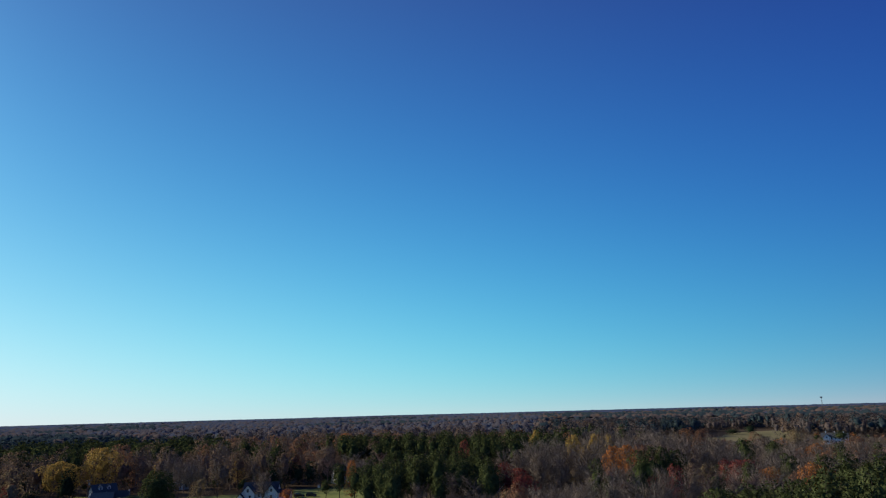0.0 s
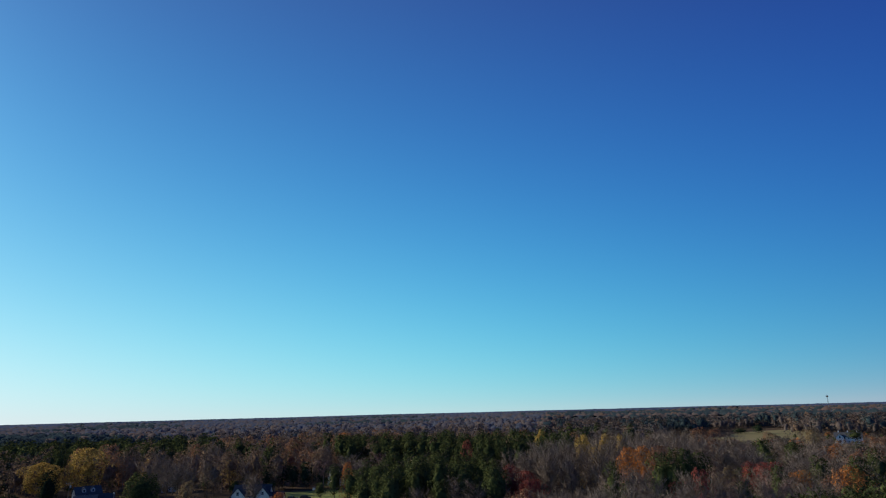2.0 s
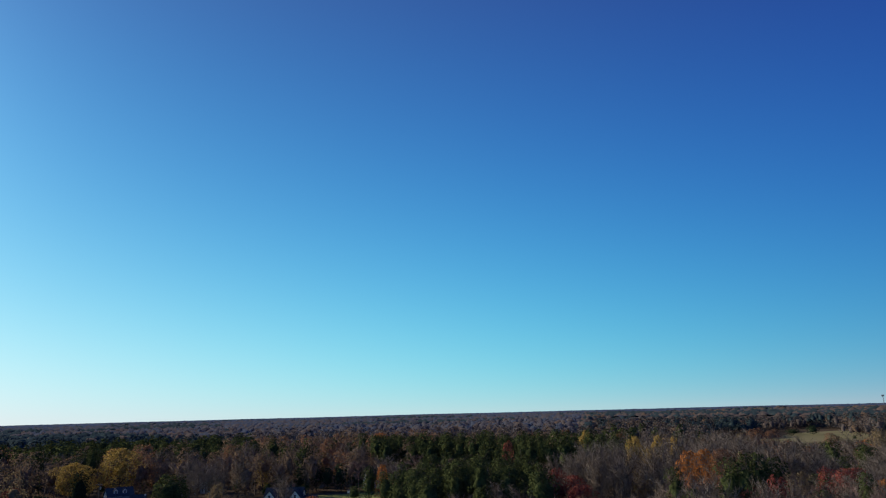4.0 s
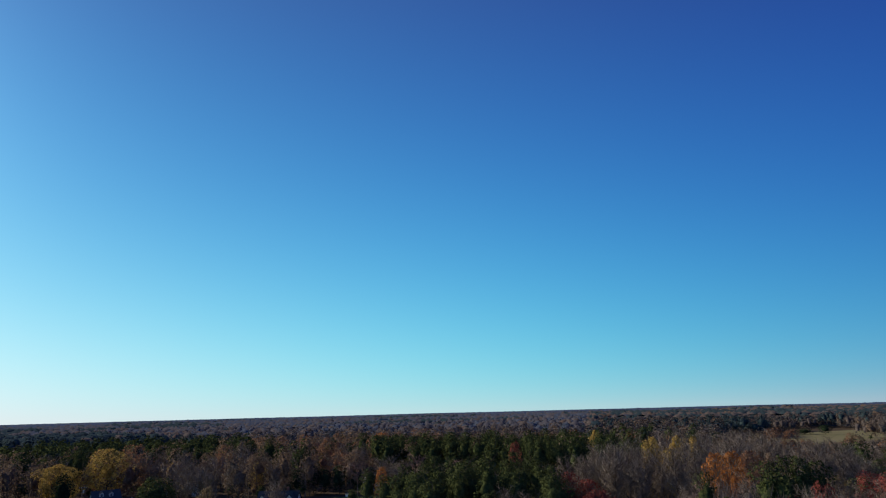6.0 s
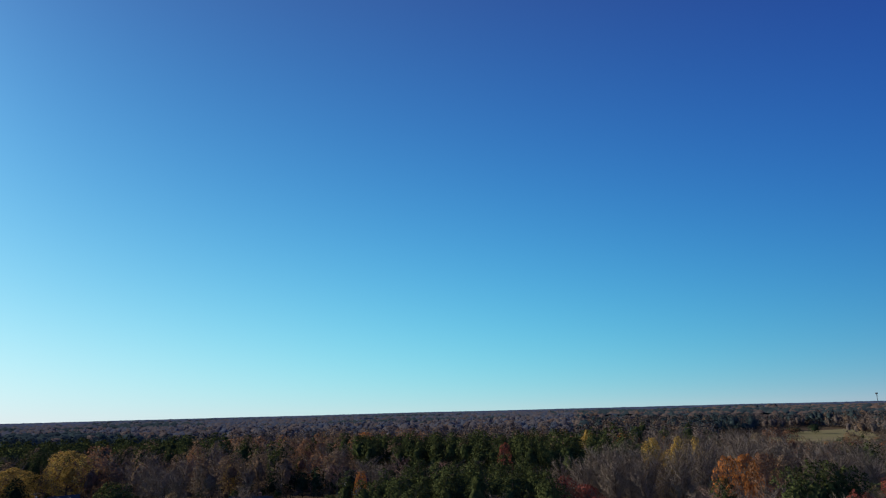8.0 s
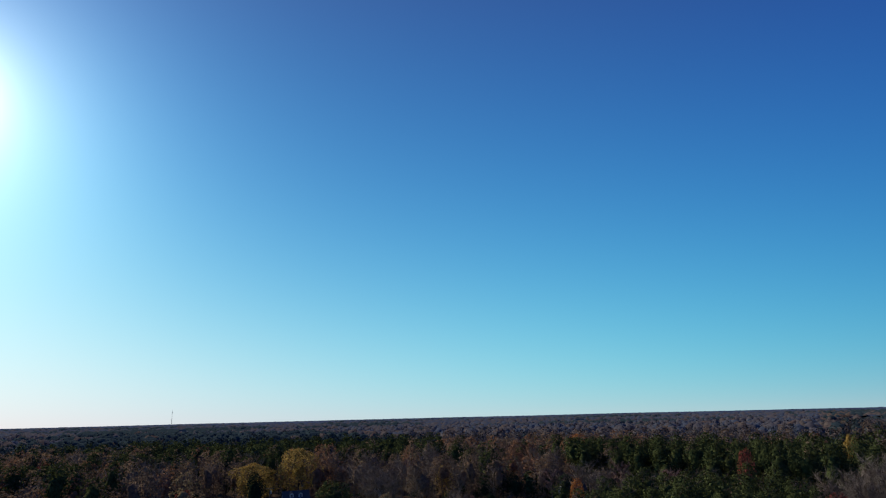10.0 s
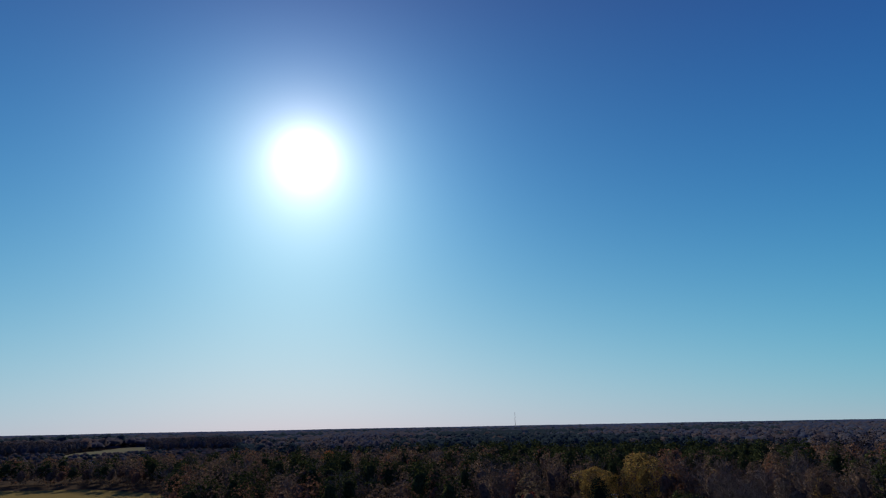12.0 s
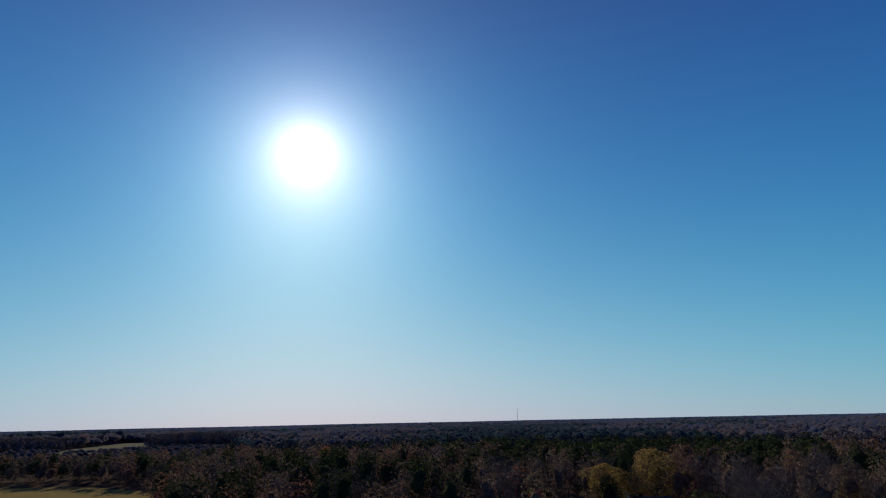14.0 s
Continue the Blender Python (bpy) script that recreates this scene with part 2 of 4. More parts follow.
def prism(outline, y0, y1):
    """An outline in x and z, drawn out from y0 to y1."""
    bm = bmesh.new()
    front = [bm.verts.new((x, y0, z)) for x, z in outline]
    back = [bm.verts.new((x, y1, z)) for x, z in outline]
    bm.faces.new(front)
    bm.faces.new(back[::-1])
    n = len(outline)
    for i in range(n):
        bm.faces.new((front[i], back[i], back[(i + 1) % n], front[(i + 1) % n]))
    bmesh.ops.recalc_face_normals(bm, faces=bm.faces)
    return bm


def sheet(name, outline, z, mat, label, category, step=None):
    """A flat patch of ground with soft, slightly uneven edges."""
    rng = random.Random(len(outline) * 7 + int(abs(outline[0][0])))
    ring = []
    for (x0, y0), (x1, y1) in zip(outline, outline[1:] + outline[:1]):
        for k in range(8):
            f = k / 8
            j = math.hypot(x1 - x0, y1 - y0) * 0.03
            ring.append((x0 + (x1 - x0) * f + rng.uniform(-j, j), y0 + (y1 - y0) * f + rng.uniform(-j, j)))
    bm = bmesh.new()
    face = bm.faces.new([bm.verts.new((x, y, z)) for x, y in ring])
    if face.normal.z < 0 or face.calc_area() and (face.normal_update() or face.normal.z < 0):
        face.normal_flip()
    bmesh.ops.triangulate(bm, faces=bm.faces)
    return tagged(part(name, bm, mat), label, category, kind="structure")


def inside(x, y, outline):
    hit = False
    for (x0, y0), (x1, y1) in zip(outline, outline[1:] + outline[:1]):
        if (y0 > y) != (y1 > y) and x < (x1 - x0) * (y - y0) / (y1 - y0) + x0:
            hit = not hit
    return hit


# ---- ground and clearings ----
def smooth(x, a, b):
    f = min(max((x - a) / (b - a), 0.0), 1.0)
    return f * f * (3 - 2 * f)


def ground_height(x, y):
    """Flat near by, rolling farther off, with a low rise under the far pasture."""
    r = math.hypot(x + 4, y - 50)
    roll = smooth(r, 620, 1000) * (1 - smooth(r, 2300, 3400))
    z = 5.5 * noise.noise(Vector((x / 420, y / 420, 5.0))) * roll if roll > 0 else 0.0
    rise = (1 - smooth(math.hypot((x + 965) / 1.0, (y - 280) / 0.55), 230, 420))
    return z * (1 - rise) + 8.0 * rise


def ground():
    rings = [0, 120, 240, 360, 450, 540, 620]
    while rings[-1] < 4950:
        rings.append(min(rings[-1] * 1.055, 4950))
    n = 180
    bm = bmesh.new()
    rows = []
    for r in rings[1:]:
        row = []
        for k in range(n):
            x, y = -4 + r * math.sin(k * 2 * math.pi / n), 50 + r * math.cos(k * 2 * math.pi / n)
            row.append(bm.verts.new((x, y, ground_height(x, y))))
        rows.append(row)
    hub = bm.verts.new((-4, 50, 0))
    for k in range(n):
        bm.faces.new((hub, rows[0][(k + 1) % n], rows[0][k]))
        for a, b in zip(rows, rows[1:]):
            bm.faces.new((a[k], a[(k + 1) % n], b[(k + 1) % n], b[k]))
    bmesh.ops.recalc_face_normals(bm, faces=bm.faces)
    return tagged(part("ground", bm, LITTER), "woodland ground covered in brown leaf litter", "ground", kind="structure")


ground()
LAWN_EDGE = [(-132, 250), (-128, 292), (-96, 300), (-80, 311), (-52, 318), (-28, 306), (-22, 262), (-34, 232), (-70, 215), (-120, 225)]
BLUE_YARD = [(-190, 268), (-190, 300), (-172, 306), (-140, 304), (-128, 292), (-132, 246), (-170, 240)]
FIELD_EDGE = [(-560, 30), (-524, 100), (-500, 126), (-482, 147), (-466, 168), (-440, 180), (-416, 186), (-402, 193), (-368, 187), (-300, 168), (-200, 141), (-120, 112), (-110, 20), (-200, -60), (-480, -60)]
PASTURE_EDGE = [(222, 590), (254, 680), (287, 767), (320, 850), (345, 905), (415, 900), (425, 850), (400, 770), (380, 720), (345, 650), (300, 610), (262, 570)]
FAR_FIELD_EDGE = [(-770, 205), (-830, 206), (-940, 240), (-1060, 300), (-1180, 358), (-1150, 384), (-1040, 366), (-960, 330), (-900, 318), (-830, 312), (-765, 240)]
sheet("lawn", LAWN_EDGE, 0.05, LAWN, "mown green lawn round the white farmhouse", "lawn")
sheet("yard", BLUE_YARD, 0.055, LAWN, "green yard of the blue-roofed house", "lawn")
sheet("hayfield", FIELD_EDGE, 0.05, HAYFIELD, "mown yellow-olive hayfield in front of dark woods", "field")
sheet("pasture", PASTURE_EDGE, 0.05, PASTURE, "pale tan and green pasture among the woods", "field")
sheet("far_pasture", FAR_FIELD_EDGE, 8.06, FAR_PASTURE, "pale hillside pasture far off in the woods", "field")
sheet("driveway", [(-150, 240), (-146, 262), (-120, 286), (-112, 284), (-136, 258), (-140, 238)], 0.10, ASPHALT, "grey asphalt drive beside the houses", "driveway")
CLEARINGS = [LAWN_EDGE, BLUE_YARD, FIELD_EDGE, PASTURE_EDGE, FAR_FIELD_EDGE]


# ---- tree shapes ----
def ico(level):
    """Corners and faces of a round solid with 20 or 80 faces."""
    bm = bmesh.new()
    bmesh.ops.create_icosphere(bm, subdivisions=level, radius=1)
    v = np.array([p.co[:] for p in bm.verts])
    f = np.array([[p.index for p in q.verts] for q in bm.faces])
    bm.free()
    return v, f


ROUND = {1: ico(1), 2: ico(2)}
CROWNS = {
    # heights and half spreads up the crown, how deep the gaps between its boughs are, how wide each bough is
    "pine": ((0.36, 0.42, 0.54, 0.70, 0.86, 0.95, 1.0), (0.10, 0.60, 0.95, 1.0, 0.84, 0.58, 0.20), 0.50, 0.34),
    "cedar": ((0.04, 0.08, 0.2, 0.5, 0.78, 0.95, 1.0), (0.3, 0.8, 1.0, 0.98, 0.80, 0.48, 0.14), 0.22, 0.26),
    "shrub": ((0.05, 0.1, 0.3, 0.6, 0.80, 0.93, 1.0), (0.2, 0.7, 1.0, 1.0, 0.88, 0.60, 0.2), 0.34, 0.30),
    "round": ((0.12, 0.2, 0.36, 0.60, 0.80, 0.93, 1.0), (0.15, 0.65, 1.0, 0.97, 0.80, 0.50, 0.16), 0.46, 0.32),
    "wood": ((0.04, 0.10, 0.30, 0.58, 0.80, 0.93, 1.0), (0.30, 0.55, 0.80, 1.0, 0.88, 0.60, 0.2), 0.42, 0.30),
    "oak": ((0.20, 0.28, 0.44, 0.64, 0.82, 0.94, 1.0), (0.15, 0.60, 0.94, 1.0, 0.86, 0.58, 0.20), 0.42, 0.32),
}


def unit(a):
    return a / (np.linalg.norm(a, axis=-1, keepdims=True) + 1e-9)


def leaf_crown(kind, height, spread, clumps, level, sprays, size, seed, loose=1.0, heart=0.6, lift=0.6):
    """A leafy crown: billowing boughs with gaps between them, roughened by loose leaf sprays. Corners in metres, three-cornered faces, normals."""
    rng = np.random.default_rng(seed)
    hs, reaches, deep, wide = CROWNS[kind]
    deep *= loose
    mid, half = 0.5 * (hs[0] + hs[-1]), 0.5 * (hs[-1] - hs[0])
    lean = rng.uniform(-0.25, 0.25, 2) * spread
    turn = np.arange(clumps) * 2.39996 + rng.uniform(0, 6)
    up = np.linspace(-0.8, 0.97, clumps) + rng.uniform(-0.7, 0.7, clumps) / clumps
    flat_r = np.sqrt(np.maximum(0.02, 1 - up ** 2))
    knob = unit(np.stack([np.cos(turn) * flat_r, np.sin(turn) * flat_r, up], 1) + rng.normal(size=(clumps, 3)) * 0.16)
    bulk = rng.uniform(0.25, 1.1, clumps)

    def swell(d):
        near = 1 - np.clip((1 - d @ knob.T) / (wide * wide * 0.9), 0, 1)
        return 1 - deep + deep * (np.sqrt(near) * bulk).max(1) * 1.25

    def skin(d, s):
        h = mid + half * d[:, 2]
        reach = np.interp(h, hs, reaches) * s * spread / 2
        flat = unit(d[:, :2] + 1e-6)
        return np.stack([flat[:, 0] * reach + lean[0] * (h - mid), flat[:, 1] * reach + lean[1] * (h - mid),
                         height * (mid + half * d[:, 2] * (0.62 + 0.38 * s))], 1)

    d, f = ROUND[level]
    d = unit(d + rng.normal(size=d.shape) * 0.10)
    core = np.array([0, 0, height * mid])
    v = core + (skin(d, swell(d)) - core) * heart * rng.uniform(0.85, 1.1, (len(d), 1))
    face_out = np.cross(v[f[:, 1]] - v[f[:, 0]], v[f[:, 2]] - v[f[:, 0]])
    n = np.zeros_like(v)
    for k in range(3):
        np.add.at(n, f[:, k], face_out)
    away = unit(d / np.array([spread / 2, spread / 2, height * half]))
    n = unit(unit(n) + 0.35 * away + np.array([0, 0, lift]))
    if not sprays:
        return v, f, n
    e = unit(rng.normal(size=(sprays, 3)) + np.array([0, 0, 0.25]))
    which = np.argmax(e @ knob.T, 1)
    c = skin(e, swell(e) * (1.06 - 0.34 * rng.random(sprays) ** 2.0))
    o = unit(unit(e / np.array([spread / 2, spread / 2, height * half])) + 0.8 * (e - knob[which]) / wide * 0.6 + rng.normal(size=(sprays, 3)) * 0.18 + np.array([0, 0, lift]))
    big = size * rng.uniform(0.5, 1.4, (sprays, 1))
    a = rng.normal(size=(sprays, 3))
    a = unit(a - 0.6 * (a * o).sum(1, keepdims=True) * o)
    side = unit(np.cross(a, o + rng.normal(size=(sprays, 3)) * 0.45))
    leaf = np.stack([c + a * big, c - a * big * 0.6 + side * big * 0.8, c - a * big * 0.5 - side * big * 0.8], 1)
    face_out = np.cross(leaf[:, 1] - leaf[:, 0], leaf[:, 2] - leaf[:, 0])
    turned = (face_out * o).sum(1) < 0
    leaf[turned] = leaf[turned][:, ::-1]
    return (np.concatenate([v, leaf.reshape(-1, 3)]), np.concatenate([f, np.arange(3 * sprays).reshape(-1, 3) + len(v)]),
            np.concatenate([n, np.repeat(o, 3, 0)]))


def twig_crown(height, spread, limbs, twigs, width, seed):
    """A leafless crown: slender limbs that fan into twigs."""
    rng = np.random.default_rng(seed)
    v = []

    def sliver(a, b, w):
        side = np.cross(b - a, rng.normal(size=3))
        side *= w / (np.linalg.norm(side) + 1e-9)
        v.extend((a - side, a + side, b))

    for k in range(limbs):
        h0 = height * rng.uniform(0.25, 0.8)
        ang = rng.uniform(0, 2 * np.pi)
        lift = rng.uniform(0.5, 1.5)
        reach = spread / 2 * rng.uniform(0.5, 1.0) * (1.15 - h0 / height * 0.55)
        a = np.array([0, 0, h0])
        b = a + np.array([np.cos(ang) * reach, np.sin(ang) * reach, min(reach * lift, height * 0.99 - h0)])
        sliver(a, b, width * 1.9)
        for j in range(twigs):
            f = rng.uniform(0.25, 1.0)
            p = a + (b - a) * f
            d = rng.normal(size=3) + (b - a) / np.linalg.norm(b - a) * 0.7 + np.array([0, 0, 0.75])
            d /= np.linalg.norm(d)
            q = p + d * rng.uniform(0.06, 0.14) * height
            q[2] = min(q[2], height * 1.02)
            sliver(p, q, width)
    tri = np.array(v).reshape(-1, 3, 3)
    face_out = np.cross(tri[:, 1] - tri[:, 0], tri[:, 2] - tri[:, 0])
    o = tri.mean(1) - np.array([0, 0, height * 0.45])
    o /= np.linalg.norm(o, axis=1, keepdims=True) + 1e-9
    turned = (face_out * o).sum(1) < 0
    tri[turned] = tri[turned][:, ::-1]
    face_out[turned] *= -1
    lean = o + 0.7 * face_out / (np.linalg.norm(face_out, axis=1, keepdims=True) + 1e-9)
    lean /= np.linalg.norm(lean, axis=1, keepdims=True)
    return tri.reshape(-1, 3), np.arange(3 * len(tri)).reshape(-1, 3), np.repeat(lean, 3, 0)


def tri_mesh(name, verts, faces, normals):
    """A mesh of three-cornered faces with soft leafy normals."""
    me = bpy.data.meshes.new(name)
    me.vertices.add(len(verts))
    me.vertices.foreach_set("co", np.asarray(verts, dtype=np.float32).ravel())
    me.loops.add(3 * len(faces))
    me.loops.foreach_set("vertex_index", np.asarray(faces, dtype=np.int32).ravel())
    me.polygons.add(len(faces))
    me.polygons.foreach_set("loop_start", np.arange(0, 3 * len(faces), 3, dtype=np.int32))
    me.polygons.foreach_set("use_smooth", np.ones(len(faces), dtype=bool))
    me.update(calc_edges=True)
    me.normals_split_custom_set_from_vertices(np.asarray(normals, dtype=np.float32))
    return me


def trunk_mesh(height, top, base_r, limbs, seed, fork=0.35, reach=3.5):
    """A tapered, slightly bent trunk with a few limbs."""
    rng = random.Random(seed)
    bms = []
    p, r = Vector((0, 0, 0)), base_r
    steps = 5
    for k in range(steps):
        q = p + Vector((rng.uniform(-0.35, 0.35), rng.uniform(-0.35, 0.35), height * top / steps))
        r2 = base_r * (1 - 0.8 * (k + 1) / steps)
        bms.append(rod(p, q + Vector((0, 0, 0.05)), r, r2, 7))
        if (k + 1) / steps > fork:
            for _ in range(limbs):
                ang = rng.uniform(0, 6.28)
                tip = q + Vector((math.cos(ang) * reach * rng.uniform(0.6, 1.2), math.sin(ang) * reach * rng.uniform(0.6, 1.2), reach * rng.uniform(0.3, 0.9)))
                bms.append(rod(q, tip, r2 * 0.55, 0.03, 5))
        p, r = q, r2
    return joined(*bms)


# shape, height, spread, billows or limbs, sprays or twigs, spray size, trunk top, trunk radius, limbs, label, category
KINDS = {
    "pine": ("pine", 20, 9, 15, 1700, 0.23, 0.93, 0.26, 3, "tall loblolly pine with a dark green crown", "pine tree"),
    "holly": ("shrub", 12, 9, 20, 1300, 0.28, 0.7, 0.2, 2, "dense dark green holly at the lawn's edge", "evergreen tree"),
    "cedar": ("cedar", 14, 6.5, 24, 1300, 0.24, 0.9, 0.18, 1, "dense almost black-green columnar cedar", "cedar tree"),
    "yellow": ("round", 20, 18, 24, 5200, 0.28, 0.75, 0.4, 4, "broad maple in golden yellow autumn leaf", "maple tree"),
    "orange": ("oak", 20, 13, 22, 2400, 0.25, 0.75, 0.32, 3, "oak in bright burnt-orange autumn leaf", "oak tree"),
    "red": ("oak", 17, 11, 18, 2000, 0.24, 0.75, 0.26, 3, "red maple with thinning dull red leaves", "maple tree"),
    "rust": ("oak", 20, 12, 18, 2100, 0.25, 0.75, 0.3, 3, "oak in rust-brown autumn leaf", "oak tree"),
    "brown": ("oak", 20, 12, 18, 2100, 0.25, 0.75, 0.3, 3, "oak with dull brown withered leaves", "oak tree"),
    "tan": ("round", 18, 11, 18, 1900, 0.25, 0.75, 0.28, 3, "hardwood tree with sparse tan leaves", "hardwood tree"),
    "blush": ("twig", 15, 9, 60, 30, 0.026, 0.85, 0.14, 2, "leafless young maple with reddish twigs", "bare tree"),
    "white_pine": ("shrub", 15, 13, 26, 2600, 0.32, 0.8, 0.25, 2, "broad bushy white pine beside the lawn", "pine tree"),
    "bare": ("twig", 20, 10, 60, 27, 0.032, 0.85, 0.17, 2, "leafless grey-brown hardwood with a haze of twigs", "bare tree"),
}
SHAPES = {}
FOLIAGE = {"white_pine": "pine"}


def tree_meshes(kind):
    if kind not in SHAPES:
        shape, height, spread, clumps, per, size, top, base, limbs = KINDS[kind][:9]
        SHAPES[kind] = []
        for k in range(4):
            seed = 31 * len(SHAPES) + 7 * k
            if shape == "twig":
                crown = tri_mesh("crown", *twig_crown(height, spread, clumps, per, size, seed))
            else:
                crown = tri_mesh("crown", *leaf_crown(shape, height, spread, clumps, 2, per, size, seed, 1.0, 0.62 if shape in ("pine", "cedar", "shrub") else 0.34))
            crown.materials.append(LEAF[FOLIAGE.get(kind, kind)])
            trunk = bpy.data.meshes.new("trunk")
            bm = trunk_mesh(height, top, base, limbs, seed, 0.5 if shape == "pine" else 0.35, spread * 0.28)
            bm.to_mesh(trunk)
            bm.free()
            trunk.materials.append(BARK)
            SHAPES[kind].append((crown, trunk))
    return SHAPES[kind]


rng_trees = random.Random(5)
NAMES = {"pine": "pine_tree", "white_pine": "white_pine_tree", "holly": "holly_tree", "cedar": "cedar_tree", "yellow": "yellow_maple_tree", "orange": "orange_oak_tree",
         "red": "red_maple_tree", "rust": "rust_oak_tree", "brown": "brown_oak_tree", "tan": "tan_hardwood_tree", "bare": "bare_tree", "blush": "bare_maple_tree"}
PLANTED = []


def plant(kind, x, y, height, spread=None, label="", base=0.0):
    """A tree of that kind, height and spread; its trunk and crown are parts."""
    shape = KINDS[kind]
    spread = spread or shape[2] * height / shape[1] * rng_trees.uniform(0.85, 1.15)
    crown, trunk = rng_trees.choice(tree_meshes(kind))
    m = pose(x, y, base, 0, 0, rng_trees.uniform(0, 360)) @ Matrix.Diagonal((spread / shape[2], spread / shape[2], height / shape[1], 1))
    t = thing(NAMES[kind], m, label or shape[9], shape[10], shape[10] + "s of the near woods")
    part("trunk", trunk, BARK, t)
    part("crown", crown, None, t)
    PLANTED.append((x, y, spread / 2))
    return t


# ---- houses ----
def gable_roof(length, width, rise, eave, over, thick):
    """Two sloping slabs that meet in a ridge along x."""
    w, l = width / 2 + over, length / 2 + over
    drop = rise * over / (width / 2)
    out = [(-w, eave - drop), (0, eave + rise), (w, eave - drop), (w, eave - drop + thick), (0, eave + rise + thick * 1.3), (-w, eave - drop + thick)]
    bm = prism(out, -l, l)
    bmesh.ops.rotate(bm, verts=bm.verts, cent=(0, 0, 0), matrix=Matrix.Rotation(radians(90), 3, "Z"))
    return bm


def gable_walls(length, width, rise, eave):
    bm = prism([(-width / 2, 0), (width / 2, 0), (width / 2, eave), (0, eave + rise), (-width / 2, eave)], -length / 2, length / 2)
    bmesh.ops.rotate(bm, verts=bm.verts, cent=(0, 0, 0), matrix=Matrix.Rotation(radians(90), 3, "Z"))
    return bm


def window(parent, m, w=1.0, h=1.5):
    """A sash window: frame with pane and sill, facing its own -y."""
    f = part("window", joined(box((w + 0.24, 0.08, 0.12), (0, -0.04, h / 2 + 0.06)), box((w + 0.24, 0.08, 0.12), (0, -0.04, -h / 2 - 0.06)),
                              box((0.12, 0.08, h), (-w / 2 - 0.06, -0.04, 0)), box((0.12, 0.08, h), (w / 2 + 0.06, -0.04, 0)),
                              box((w, 0.05, 0.06), (0, -0.035, 0))), TRIM, parent)
    f.matrix_basis = m
    part("pane", box((w, 0.02, h), (0, -0.015, 0)), GLASS, f, "dark window glass")
    part("sill", box((w + 0.34, 0.14, 0.06), (0, -0.07, -h / 2 - 0.15), 0.01), TRIM, f)
    return f


def wing(parent, x, y, rz, length, width, rise, eave, wall, roof, over=0.45):
    m = pose(x, y, 0, 0, 0, rz)
    part("wall", gable_walls(length, width, rise, eave), wall, parent).matrix_basis = m
    part("roof", gable_roof(length, width, rise, eave, over, 0.18), roof, parent).matrix_basis = m


def chimney(parent, x, y, z0, z1, mat=BRICK):
    c = part("chimney", joined(box((0.8, 0.8, z1 - z0), (x, y, (z0 + z1) / 2), 0.02), box((0.95, 0.95, 0.18), (x, y, z1), 0.02)), mat, parent)
    part("flue", rod((x, y, z1), (x, y, z1 + 0.35), 0.16, 0.15), BRICK, c)


def white_farmhouse():
    h = thing("farmhouse", pose(-77.4, 268, 0, 0, 0, 2), "white two-storey farmhouse with dark shingle roof and gables", "house")
    wing(h, 0, 0, 0, 13.5, 7.6, 3.4, 4.6, WHITE, SHINGLE)
    wing(h, -4.0, -4.2, 90, 4.6, 5.4, 3.0, 4.6, WHITE, SHINGLE, 0.35)
    wing(h, -6.6, -6.2, 90, 3.2, 3.4, 1.8, 2.7, WHITE, SHINGLE, 0.3)
    wing(h, 5.0, -3.2, 90, 4.0, 5.0, 2.9, 4.6, WHITE, SHINGLE, 0.35)
    window(h, pose(5.0, -5.22, 5.5), 0.8, 1.1)
    window(h, pose(5.0, -5.22, 3.0), 1.0, 1.4)
    wing(h, 9.0, 1.2, 0, 5.0, 5.6, 2.2, 2.8, WHITE, SHINGLE, 0.3)
    for x in (-0.2, 1.6):
        window(h, pose(x, -3.82, 3.6))
        window(h, pose(x, -3.82, 1.5))
    window(h, pose(-4.0, -6.52, 5.6), 0.9, 1.2)
    window(h, pose(-3.1, -6.52, 3.2), 0.8, 1.3)
    window(h, pose(6.77, 0, 5.2, 0, 0, 90), 0.9, 1.3)
    window(h, pose(6.77, -2.2, 3.4, 0, 0, 90), 0.9, 1.3)
    window(h, pose(-6.6, -7.82, 1.6), 0.9, 1.2)
    d = part("door", box((1.0, 0.08, 2.05), (1.1, -3.85, 1.03), 0.02), SHINGLE, h, "dark front door")
    part("handle", box((0.05, 0.06, 0.14), (1.45, -3.92, 1.0)), STEEL, d)
    chimney(h, 2.8, 0.6, 7.0, 9.2)


